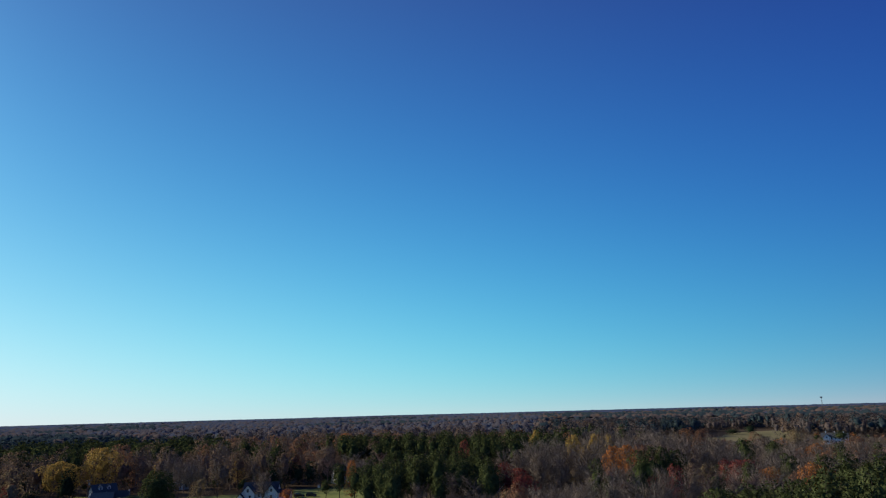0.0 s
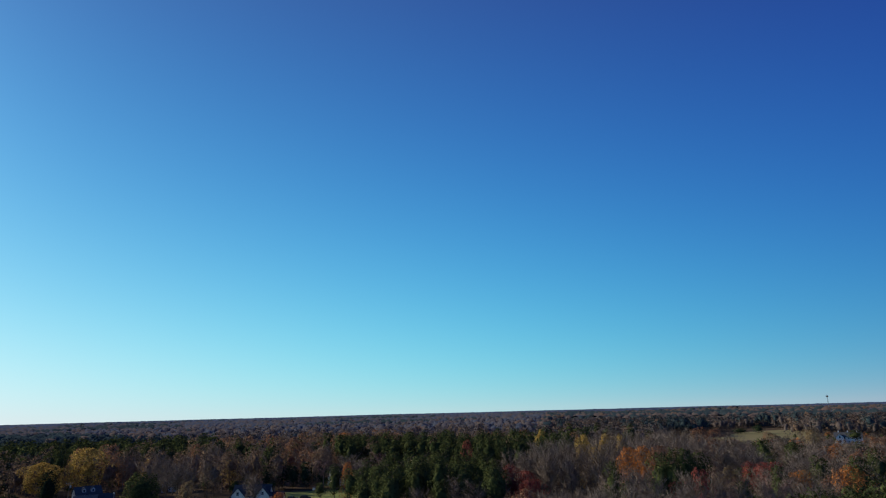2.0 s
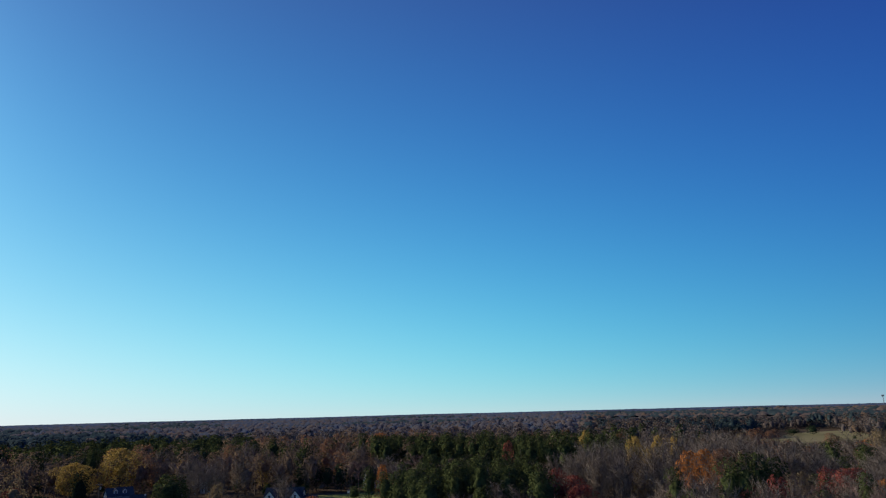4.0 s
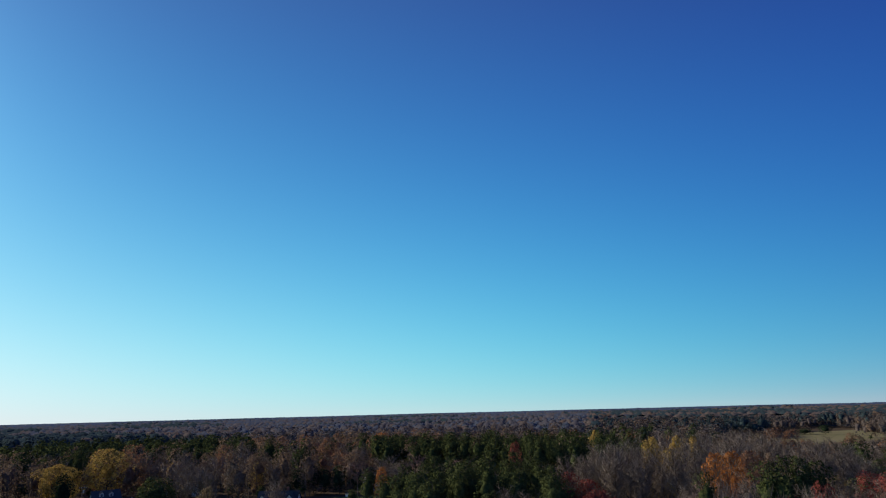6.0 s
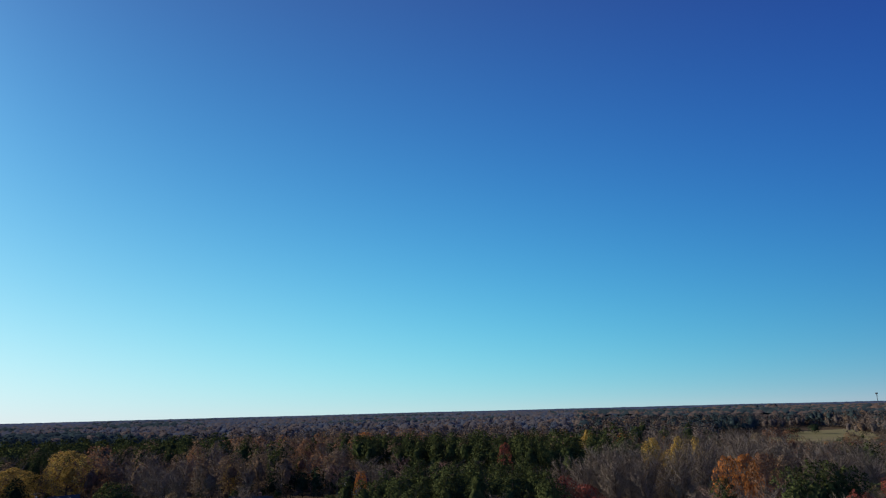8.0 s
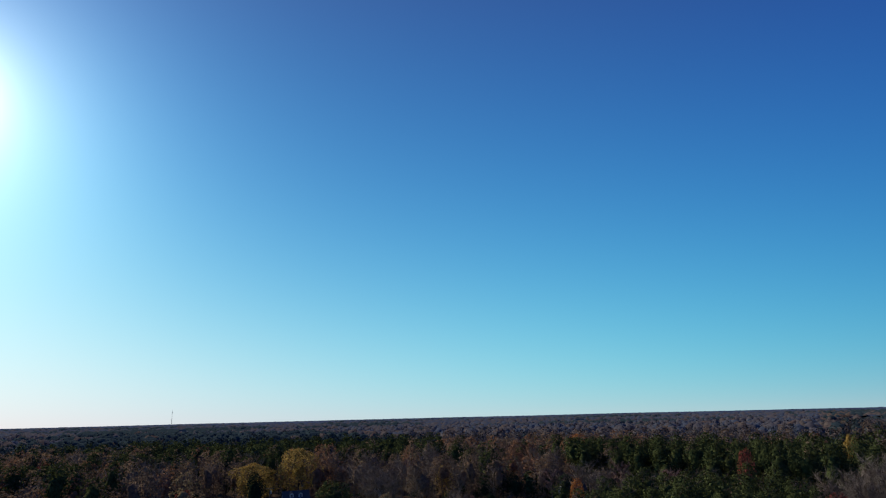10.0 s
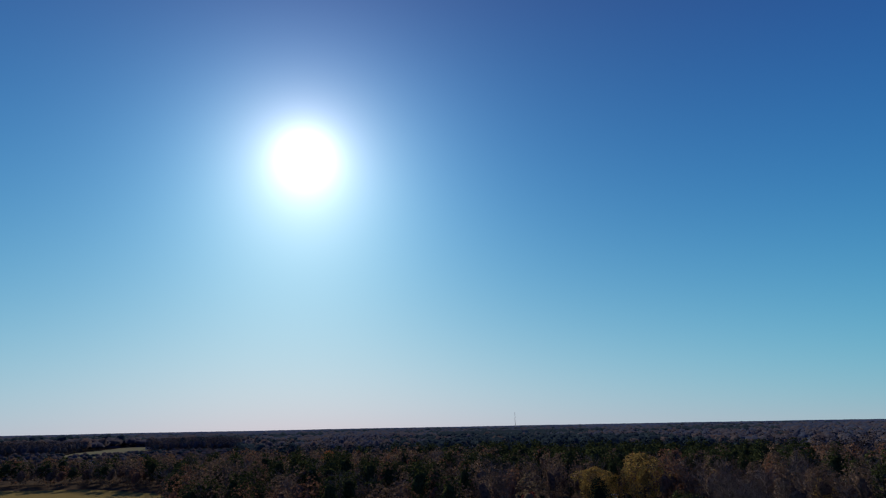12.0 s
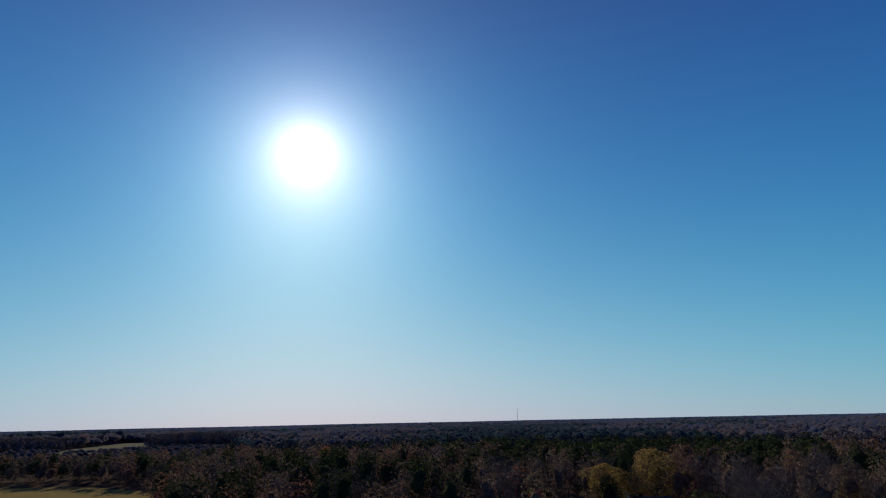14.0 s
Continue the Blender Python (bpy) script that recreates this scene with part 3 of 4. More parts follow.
def blue_house():
    h = thing("cape_house", pose(-155.5, 291, 0, 0, 0, 44), "white cape house with blue-grey shingle roof and two dormers", "house")
    wing(h, 0, 0, 0, 9.6, 7.0, 2.6, 4.1, WHITE, BLUE_SHINGLE)
    for x in (-1.8, 1.6):
        d = part("dormer", gable_walls(2.4, 1.5, 0.7, 1.3), WHITE, h)
        d.matrix_basis = pose(x, -1.6, 4.6, 0, 0, 90)
        part("dormer_roof", gable_roof(2.6, 1.5, 0.7, 1.3, 0.2, 0.1), BLUE_SHINGLE, d)
        window(h, pose(x, -2.82, 5.3), 0.75, 0.95)
    for x in (-3.6, -1.5, 1.7, 3.7):
        window(h, pose(x, -3.52, 1.6), 0.9, 1.3)
    window(h, pose(-4.82, 0, 4.2, 0, 0, -90), 0.9, 1.2)
    for y in (-2.0, 1.8):
        window(h, pose(-4.82, y, 1.6, 0, 0, -90), 0.9, 1.3)
    part("door", box((1.0, 0.08, 2.05), (0.1, -3.54, 1.05), 0.02), TRIM, h, "white front door")
    wing(h, -4.2, -5.0, 90, 3.0, 3.0, 1.0, 2.2, WHITE, GREY_SHINGLE, 0.3)
    g = thing("garage", pose(-149, 279, 0, 0, 0, 24), "low garage with grey shingle roof beside the drive", "garage")
    wing(g, 0, 0, 0, 8.0, 6.5, 2.0, 2.4, GREY_WALL, GREY_SHINGLE)
    part("garage_door", box((2.6, 0.08, 2.1), (-1.8, -3.28, 1.07), 0.02), TRIM, g)
    part("garage_door", box((2.6, 0.08, 2.1), (1.8, -3.28, 1.07), 0.02), TRIM, g)


def plain_house(name, x, y, rz, length, width, eave, rise, wall, roof, label, windows=3, storeys=1, stacks=0):
    h = thing(name, pose(x, y, 0, 0, 0, rz), label, "house")
    wing(h, 0, 0, 0, length, width, rise, eave, wall, roof)
    for s in range(storeys):
        for k in range(windows):
            window(h, pose((k + 0.5) / windows * length - length / 2, -width / 2 - 0.02, 1.7 + 2.8 * s), 1.0, 1.5)
    window(h, pose(length / 2 + 0.02, 0, eave - 0.8, 0, 0, 90), 1.0, 1.4)
    window(h, pose(-length / 2 - 0.02, 0, eave - 0.8, 0, 0, -90), 1.0, 1.4)
    part("door", box((1.0, 0.08, 2.05), (length * 0.08, -width / 2 - 0.03, 1.03), 0.02), TRIM, h)
    for k in range(stacks):
        chimney(h, (k + 0.5) / stacks * length - length / 2, 0.4, eave + rise - 0.6, eave + rise + 1.3, WHITE)
    return h


white_farmhouse()
blue_house()
shed = thing("shed", pose(-144.8, 284.2, 0, 0, 0, 30), "low outbuilding with dark shingle roof beside the garage", "shed")
wing(shed, 0, 0, 0, 8.0, 6.0, 2.0, 2.4, GREY_WALL, SHINGLE)
part("door", box((1.6, 0.08, 2.05), (0, -3.03, 1.03), 0.02), TRIM, shed, "white double door")
plain_house("house", -136, 328, 18, 7.5, 6, 5.4, 2.6, GREY_WALL, GREY_SHINGLE, "pale two-storey house half hidden behind bare trees", 3, 2)
plain_house("cottage", -57, 338, 35, 9, 7, 4.0, 3.4, WHITE, SHINGLE, "small white cottage with dark roof among pines", 2, 1)
manor = plain_house("manor_house", 317, 547, -30, 19, 9, 5.4, 3.2, WHITE, SLATE, "large white house with grey roof and white chimneys", 7, 2, 3)
wing(manor, -6, -5.4, 90, 5.0, 5.5, 2.8, 5.2, WHITE, SLATE, 0.3)
window(manor, pose(-6, -7.92, 5.4), 1.0, 1.4)
window(manor, pose(-6, -7.92, 2.2), 1.6, 1.6)
plain_house("barn", -1010, 349, 70, 15, 9, 4.0, 3.4, GREY_WALL, GREY_SHINGLE, "grey barn at the edge of a far pasture", 3).location.z = 8
plain_house("far_house", -830, 932, 40, 10, 8, 12.0, 4.0, WHITE, GREY_SHINGLE, "white house far off in the woods", 3, 2).location.z = 5
plain_house("far_house", -1010, 1215, 40, 26, 12, 15.0, 5.0, WHITE, GREY_SHINGLE, "long pale-roofed building far off in the woods", 6, 2)
plain_house("far_house", -975, 1240, 30, 22, 12, 15.0, 5.0, WHITE, GREY_SHINGLE, "long pale-roofed building far off in the woods", 6, 2)
plain_house("far_house", 245, 1400, -8, 14, 9, 16.0, 5.0, WHITE, GREY_SHINGLE, "white house showing above far woods", 3, 3)
plain_house("far_house", 272, 1390, 4, 12, 9, 16.0, 5.0, WHITE, GREY_SHINGLE, "white house showing above far woods", 3, 3)
plain_house("far_house", -240, 1390, 4, 16, 9, 16.0, 5.0, WHITE, GREY_SHINGLE, "white house showing above far woods", 3, 3)


# ---- poles, masts, vehicles ----
def lattice_mast(x, y, height, width, label, antennas):
    """A slender lattice mast: three legs, braces and a crown of antennas."""
    t = thing("radio_mast", pose(x, y, 0), label, "radio mast")
    foot = [Vector((math.cos(a) * width, math.sin(a) * width, 0)) for a in (0, 2.094, 4.189)]
    head = [v * 0.45 + Vector((0, 0, height)) for v in foot]
    for a, b in zip(foot, head):
        part("leg", rod(a, b, width * 0.16, width * 0.11, 6), MAST_STEEL, t)
    n = max(6, int(height / (width * 2.4)))
    braces = []
    for k in range(n):
        for i in range(3):
            a = foot[i].lerp(head[i], k / n)
            b = foot[(i + 1) % 3].lerp(head[(i + 1) % 3], (k + 1) / n)
            braces.append(rod(a, b, width * 0.06, width * 0.06, 4))
    part("bracing", joined(*braces), MAST_STEEL, t)
    part("spire", rod((0, 0, height - 0.5), (0, 0, height * 1.06), width * 0.12, width * 0.05, 6), MAST_STEEL, t)
    for k in range(antennas):
        a = k * 6.283 / antennas
        part("antenna", box((0.7, 0.45, 3.0), (math.cos(a) * width * 1.5, math.sin(a) * width * 1.5, height - 1.5), 0.05), MAST_STEEL, t)
    if antennas:
        part("platform", rod((0, 0, height - 2.9), (0, 0, height - 2.6), width * 1.6, width * 1.6, 12), MAST_STEEL, t)


lattice_mast(807, 1433, 45, 1.3, "grey lattice phone mast rising above the far woods", 9)
lattice_mast(-2545, 2639, 92, 1.9, "tall thin lattice radio mast on the horizon", 0)


def utility_pole(x, y, height, rz):
    t = thing("utility_pole", pose(x, y, 0, 0, 0, rz), "weathered wooden utility pole with crossarm and transformer", "utility pole")
    part("pole", rod((0, 0, 0), (0, 0, height), 0.17, 0.11, 10), POLE_WOOD, t)
    part("crossarm", box((2.4, 0.1, 0.13), (0, -0.16, height - 0.5), 0.01), POLE_WOOD, t)
    for k in (-1.05, -0.4, 0.4, 1.05):
        part("insulator", rod((k, -0.16, height - 0.44), (k, -0.16, height - 0.22), 0.05, 0.04), TRIM, t)
    part("transformer", rod((0.38, 0, height - 2.2), (0.38, 0, height - 1.2), 0.27, 0.27, 14), STEEL, t, "grey steel drum")


utility_pole(-147, 263.5, 11.2, 40)


def wire(name, a, b, sag, label):
    cu = bpy.data.curves.new(name, "CURVE")
    cu.dimensions, cu.bevel_depth = "3D", 0.012
    sp = cu.splines.new("POLY")
    sp.points.add(15)
    a, b = Vector(a), Vector(b)
    for i, p in enumerate(sp.points):
        f = i / 15
        p.co = (*(a.lerp(b, f) - Vector((0, 0, sag * 4 * f * (1 - f)))), 1)
    cu.materials.append(RUBBER)
    tagged(new(name, cu), label, "power line")


wire("power_line", (-147.6, 262.9, 10.9), (-152, 286.5, 6.6), 1.0, "thin black power line from the pole to the house")
wire("power_line", (-147.6, 262.9, 10.9), (-186, 246, 11.2), 1.4, "thin black power line sagging between poles")
utility_pole(-186, 246, 11.6, 10)


def yard_lamp():
    t = thing("street_lamp", pose(-138.6, 281, 0), "small pale lamp on a thin post beside the drive", "street lamp")
    part("post", rod((0, 0, 0), (0, 0, 4.6), 0.07, 0.05), STEEL, t)
    part("head", joined(rod((0, 0, 4.6), (0, 0, 5.0), 0.14, 0.28, 10), rod((0, 0, 5.0), (0, 0, 5.25), 0.3, 0.05, 10)), TRIM, t)


yard_lamp()


def purple_martin_house():
    t = thing("birdhouse", pose(-60, 296, 0), "pale box on a post at the lawn's far edge", "birdhouse")
    part("post", rod((0, 0, 0), (0, 0, 2.6), 0.06, 0.05), POLE_WOOD, t)
    part("box", box((1.0, 0.8, 0.9), (0, 0, 3.0), 0.03), TRIM, t)
    part("roof", gable_roof(1.1, 0.9, 0.35, 3.45, 0.1, 0.05), GREY_SHINGLE, t)


purple_martin_house()


def vehicle(x, y, rz, label):
    t = thing("car", pose(x, y, 0, 0, 0, rz), label, "car")
    part("body", joined(prism([(-2.3, 0.35), (2.3, 0.35), (2.35, 0.8), (2.1, 1.02), (1.0, 1.1), (0.3, 1.72), (-1.7, 1.78), (-2.25, 1.1)], -0.92, 0.92)), DARK_PAINT, t)
    part("windscreen", prism([(0.42, 1.66), (1.0, 1.14), (1.03, 1.16), (0.45, 1.69)], -0.8, 0.8), GLASS, t)
    part("rear_window", prism([(-2.2, 1.2), (-1.8, 1.72), (-1.83, 1.75), (-2.24, 1.2)], -0.75, 0.75), GLASS, t)
    for s in (-1, 1):
        part("side_window", prism([(-1.9, 1.18), (0.85, 1.18), (0.25, 1.64), (-1.65, 1.68)], s * 0.925, s * 0.93), GLASS, t)
        part("headlight", box((0.08, 0.34, 0.16), (2.32, s * 0.66, 0.78), 0.02), TRIM, t)
        for k in (-1.45, 1.45):
            w = part("wheel", rod((k, s * 0.78, 0.36), (k, s * 0.96, 0.36), 0.36, 0.36, 16), RUBBER, t)
            part("rim", rod((k, s * 0.955, 0.36), (k, s * 0.975, 0.36), 0.2, 0.2, 12), STEEL, w)


vehicle(-66, 284, 20, "dark car parked on the lawn beside the farmhouse")
vehicle(-61, 285, 10, "dark car parked on the lawn beside another car")

# ---- trees told apart one by one ----
def sight_slope(az):
    """How steeply the near pines' tops lie below the start of the flight, fitted to the view from there."""
    return float(np.interp(az, (19, 20, 22.5, 26.5, 28.5, 30.5, 33, 40), (0.135, 0.12, 0.11, 0.103, 0.09, 0.0755, 0.07, 0.065)))


plant("yellow", -166, 308, 22.3, 22, "largest broad maple in golden yellow leaf behind the blue-roofed house")
plant("yellow", -176, 292.5, 17.4, 20, "rounded golden yellow maple beside a dark cedar")
plant("cedar", -163, 276, 14.6, 8.5)
plant("cedar", -162, 251, 8.6, 10, "low dark evergreen beside the yellow maple")
plant("white_pine", -110, 245.3, 15.4, 14)
plant("pine", -144.6, 398, 23.0, 17, "tallest spreading pine, dark crown above the brown woods")
plant("pine", -177, 367, 20.9, 9)
plant("pine", -162.5, 357, 21.3, 11)
plant("pine", -156, 356, 20.8, 10)
plant("pine", -176, 303, 21.4, 8)
plant("pine", -186, 312, 20.6, 8)
plant("tan", -97.5, 253, 11.8, 7.5, "small rounded tree in pale tan leaf on the lawn")
plant("bare", -68, 238, 15, 10, "leafless tree in front of the white farmhouse")
plant("yellow", -152, 336, 15, 6, "slender hardwood with thin yellow leaf among bare trees")
plant("brown", -103, 316, 19.4, 15)
plant("yellow", -106, 323, 14, 8)
plant("pine", -119, 374, 22.1, 11)
plant("rust", -91, 386, 21.5, 14)
plant("rust", -86, 356, 18.3, 14)
plant("rust", -77, 351, 17.6, 12)
plant("pine", -79, 419, 23.2, 12)
plant("orange", -79, 486, 21.3, 15)
plant("rust", -68, 492, 20.6, 13)
plant("brown", -42, 680, 21.5, 16)
plant("brown", -55, 676, 20.5, 14)
for x, y, hgt in ((-55, 381, 22.6), (-49, 374, 23.2), (-43, 368, 22.8), (-36, 362, 23.3), (-30, 356, 22.5), (-23, 350, 23.0), (-16, 343, 22.6), (-9, 337, 23.0), (-2, 331, 22.4),
                  (6, 325, 23.4), (13, 319, 23.8), (21, 314, 23.8), (28, 316, 23.2), (16, 305, 22.2), (-52, 366, 19.5), (-40, 352, 18.5), (24, 303, 21.5)):
    plant("pine", x, y, hgt, 10)
plant("red", 6, 300, 21.3, 6, "slender dull red maple in front of dark pines")
for x, y, hgt in ((-76, 323, 11), (-70, 325, 12.5), (-64, 326, 12), (-58, 331, 10.5), (-82, 327, 12), (-88, 322, 11)):
    plant("holly", x, y, hgt)
plant("pine", -51, 266, 8.6, 6.5, "small young pine standing alone on the lawn")
plant("pine", -41, 243, 16, 7)
plant("orange", -36.5, 242, 17.6, 6, "slender tree in dull orange leaf between pines")
for x, y, hgt in ((-28, 235, 18.8), (-22, 229, 19.6), (-19, 234, 21), (-13, 224, 20.6), (-9.4, 216, 21.6), (-3, 202, 23), (4, 250, 21), (2, 222, 20), (-4, 232, 19.5), (9, 239, 19), (-16, 214, 19), (-10, 206, 19.5), (-28, 222, 17), (-33, 229, 16.5)):
    plant("pine", x, y, hgt, 8.5)
plant("red", 20, 232, 16.0, 10)
plant("red", 25, 228, 15.0, 9)
plant("red", 23, 207, 14.0, 11)
for x, y, hgt in ((52, 205, 23.2), (57, 208, 23.2)):
    plant("orange", x, y, hgt, 8)
for x, y, hgt in ((51.5, 174, 22.8), (54.5, 173.4, 23.6), (57.5, 173, 23.6), (60.5, 174, 22.6)):
    plant("pine", x, y, hgt, 9)
for x, y, hgt in ((45, 186, 18.5), (49, 190, 19), (54, 192, 19.2), (59, 194, 18.6), (47, 178, 18)):
    plant("bare", x, y, hgt, 8)
plant("rust", 62, 211, 22.7, 9)
plant("rust", 68, 225, 21.9, 10)
plant("pine", 40.5, 177, 20.8, 6)
plant("pine", 43, 172, 17, 6)
plant("red", 58, 167, 19.5, 7)
plant("red", 55, 172, 17.5, 7)
plant("pine", 83, 180, 18.5, 8)
plant("pine", 144.5, 293.7, 17.2, 11)
plant("pine", 135, 298, 16, 9)
plant("orange", 93, 190, 16.3, 8)
plant("rust", 99, 184, 16.8, 9)
plant("rust", 137, 379, 21.7, 15, "broad oak in rust-orange leaf above the bare woods")
plant("rust", 145, 380, 21.0, 13)
plant("tan", 127, 372, 19.5, 13)
plant("tan", 118, 352, 18.6, 12)
plant("yellow", 49, 257, 23.6, 9, "tall hardwood with thin golden leaf above bare woods")
plant("yellow", 57, 262, 23.4, 9, "tall hardwood with thin golden leaf above bare woods")
plant("yellow", 66, 268, 22.8, 8, "tall hardwood with thin golden leaf above bare woods")
plant("yellow", 48, 378, 23.2, 9, "tall hardwood with thin golden leaf above bare woods")
plant("pine", 153, 312, 17, 10)
plant("pine", 160, 318, 15, 9)
for k in range(34):
    a = radians(rng_trees.uniform(19, 37))
    d = rng_trees.uniform(112, 160)
    top = 34.7 - d * sight_slope(math.degrees(a)) - abs(rng_trees.gauss(0, 1.2))
    plant("pine", 2 + d * math.sin(a), -4 + d * math.cos(a), top, 8.5)
plant("bare", 1, 197, 17, 11)
plant("bare", 7, 193, 16, 10)
plant("bare", -8, 190, 15, 9)
plant("rust", 188, 405, 17.0, 14)
plant("tan", 201, 384, 20.0, 13)
plant("tan", 206, 392, 18.6, 11)
plant("pine", 191, 395, 12.4, 13)
plant("rust", 172, 279, 19.5, 13)
plant("orange", 166, 312, 14, 10)
plant("orange", 176, 320, 14.5, 10)
plant("pine", 303, 514, 12, 13, "bushy pine in front of the large white house")
plant("holly", 340, 754, 10, 14)
plant("holly", 322, 760, 6.5, 18)
plant("holly", 262, 556, 7, 12)
plant("red", -166, 244.4, 11.7, 8, "small scarlet maple at the wood's edge")
plant("orange", -206, 270, 7.4, 9, "low orange shrub at the wood's edge")
plant("orange", -212, 266, 6.5, 7, "low orange shrub at the wood's edge")
plant("pine", -287, 331, 22.3, 11)
plant("pine", -281, 335, 21.8, 10)
plant("orange", -341, 264, 21.8, 10)
plant("rust", -319, 263, 19, 12)
plant("rust", -326, 258, 19.5, 12)
plant("red", -283, 281, 17.5, 9)
plant("pine", -295, 281, 21, 9)
plant("rust", -234, 262, 19.8, 11)
plant("tan", -342, 242, 11.5, 8)
plant("tan", -344, 204, 19.5, 10)
plant("tan", -330, 237, 14, 9)
plant("orange", -62, 248, 7.5, 6, "rounded orange maple in front of the white farmhouse")


for x, y, hgt in ((-119, 284, 15), (-113, 281, 16), (-107, 279, 15), (-122, 292, 17), (-103, 288, 17), (-128, 297, 18)):
    plant("bare", x, y, hgt, 9)
for x, y in ((-187, 262), (-178, 254), (-170, 247), (-163, 240), (-194, 255)):
    plant("holly", x, y, rng_trees.uniform(7, 10), 9, "dense dark evergreen at the yard's edge")
plant("holly", -131, 268, 4.5, 6, "dark evergreen shrub beside the garage")


def dead_snag():
    t = thing("dead_tree", pose(14, 221, 0, 0, 14, 20), "bleached white dead trunk leaning among bare trees", "dead tree")
    part("trunk", joined(rod((0, 0, 0), (0.5, 0, 7), 0.34, 0.26), rod((0.5, 0, 7), (-0.6, 0, 12.4), 0.26, 0.08)), PALE_BARK, t)
    part("branch", rod((0.3, 0, 8), (2.6, 0.5, 11), 0.12, 0.04), PALE_BARK, t)
    part("branch", rod((0.1, 0, 9.2), (-2.0, 0.4, 10.8), 0.1, 0.03), PALE_BARK, t)


dead_snag()

# ---- the woods ----
EYE_X, EYE_Y = -4.0, 50.0


def stand(x, y):
    """Which trees grow at a place: kind and usual height, in places fitted to the camera's sight lines."""
    u = rng_trees.random()
    patch = noise.noise(Vector((x / 90, y / 90, 3.1)))
    fine = noise.noise(Vector((x / 28, y / 28, 9.7)))
    far = math.hypot(x - EYE_X, y - EYE_Y)
    az = math.degrees(math.atan2(x - EYE_X, y - EYE_Y))
    if -0.165 * y - 2 < x < 60 and 312 - 0.85 * x < y < 440:
        return ("pine" if u < 0.9 else "brown"), 20.5
    if -62 < x < 30 and 256 < y < 312 - 0.85 * x:
        return ("bare" if u < 0.7 else "blush"), 13.5
    if -45 < az < -19 and far < 330 and u < 0.5:
        return "bare", 18
    if -24 < x < 14 and 186 < y < 256:
        return "pine", 19
    off, turn = math.hypot(x - 2, y + 4), math.degrees(math.atan2(x - 2, y + 4))
    if turn > 19 and off < 172:
        return ("pine" if u < 0.75 else "bare"), max(6.0, 33.0 - off * sight_slope(turn))
    if 3 < turn < 19 and off < 232:
        return ("bare" if u < 0.82 else "blush" if u < 0.94 else rng_trees.choice(["red", "tan", "pine", "rust"])), min(22.5, 34.2 - float(np.interp(turn, (3, 9, 12), (0.114, 0.110, 0.088))) * off)
    if -60 < x < 62 and y < 192:
        return ("bare" if u < 0.72 else "blush" if u < 0.97 else "red"), 12.5
    if 12 < x < 100 + 0.1 * (y - 225) and 150 < y < 360:
        if y > 225:
            return ("bare", 22.5) if u < 0.93 else ("tan" if u < 0.97 else "brown", 21)
        return ("bare", 17) if u < 0.6 else (rng_trees.choice(["red", "rust", "tan", "blush", "brown", "pine"]), 17)
    if 19 < az < 44 and 150 < far < 700:
        low = max(5.0, 34.7 - float(np.interp(turn, (26.5, 28, 31, 33), (0.0505, 0.0555, 0.0555, 0.052))) * off) if off > 300 else 18
        return ("bare" if u < 0.7 else rng_trees.choice(["rust", "brown", "tan", "pine", "brown", "pine", "rust", "blush", "orange"])), min(low, 18)
    # from here out, haze-tinted kinds take over from the plain leaf colours
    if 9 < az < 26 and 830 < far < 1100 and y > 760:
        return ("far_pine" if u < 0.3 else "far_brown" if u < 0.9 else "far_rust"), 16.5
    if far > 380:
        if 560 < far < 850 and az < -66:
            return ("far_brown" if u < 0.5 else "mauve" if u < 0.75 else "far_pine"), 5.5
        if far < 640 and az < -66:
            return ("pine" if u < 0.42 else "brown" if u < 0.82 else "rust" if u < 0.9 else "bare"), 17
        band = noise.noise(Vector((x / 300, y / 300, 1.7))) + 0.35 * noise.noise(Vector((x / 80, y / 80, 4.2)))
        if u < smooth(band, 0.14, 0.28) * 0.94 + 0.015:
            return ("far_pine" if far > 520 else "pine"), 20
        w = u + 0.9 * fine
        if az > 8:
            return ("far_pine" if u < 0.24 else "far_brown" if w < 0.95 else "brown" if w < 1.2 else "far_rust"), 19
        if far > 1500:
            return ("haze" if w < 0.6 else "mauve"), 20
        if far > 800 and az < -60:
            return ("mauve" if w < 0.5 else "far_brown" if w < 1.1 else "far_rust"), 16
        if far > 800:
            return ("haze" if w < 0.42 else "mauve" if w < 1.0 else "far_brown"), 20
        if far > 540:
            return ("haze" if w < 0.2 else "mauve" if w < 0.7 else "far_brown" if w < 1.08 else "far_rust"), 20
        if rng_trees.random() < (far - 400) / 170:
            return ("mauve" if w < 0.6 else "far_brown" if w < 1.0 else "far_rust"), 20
        return ("bare" if w < 0.2 else "brown" if w < 0.85 else "rust"), 20
    if az < -44 and u < 0.45:
        return "pine", 21
    pine_share = 0.22 + 0.7 * patch + (0.12 if x < -170 else 0.0)
    if u < pine_share:
        return "pine", 21
    w = rng_trees.random() + 0.5 * fine
    if x > 60:
        return ("bare" if w < 0.46 else "brown" if w < 0.62 else "tan" if w < 0.74 else "rust" if w < 0.97 else "orange"), 18.5
    return ("bare" if w < 0.3 else "brown" if w < 0.74 else "rust" if w < 1.0 else "tan"), 20


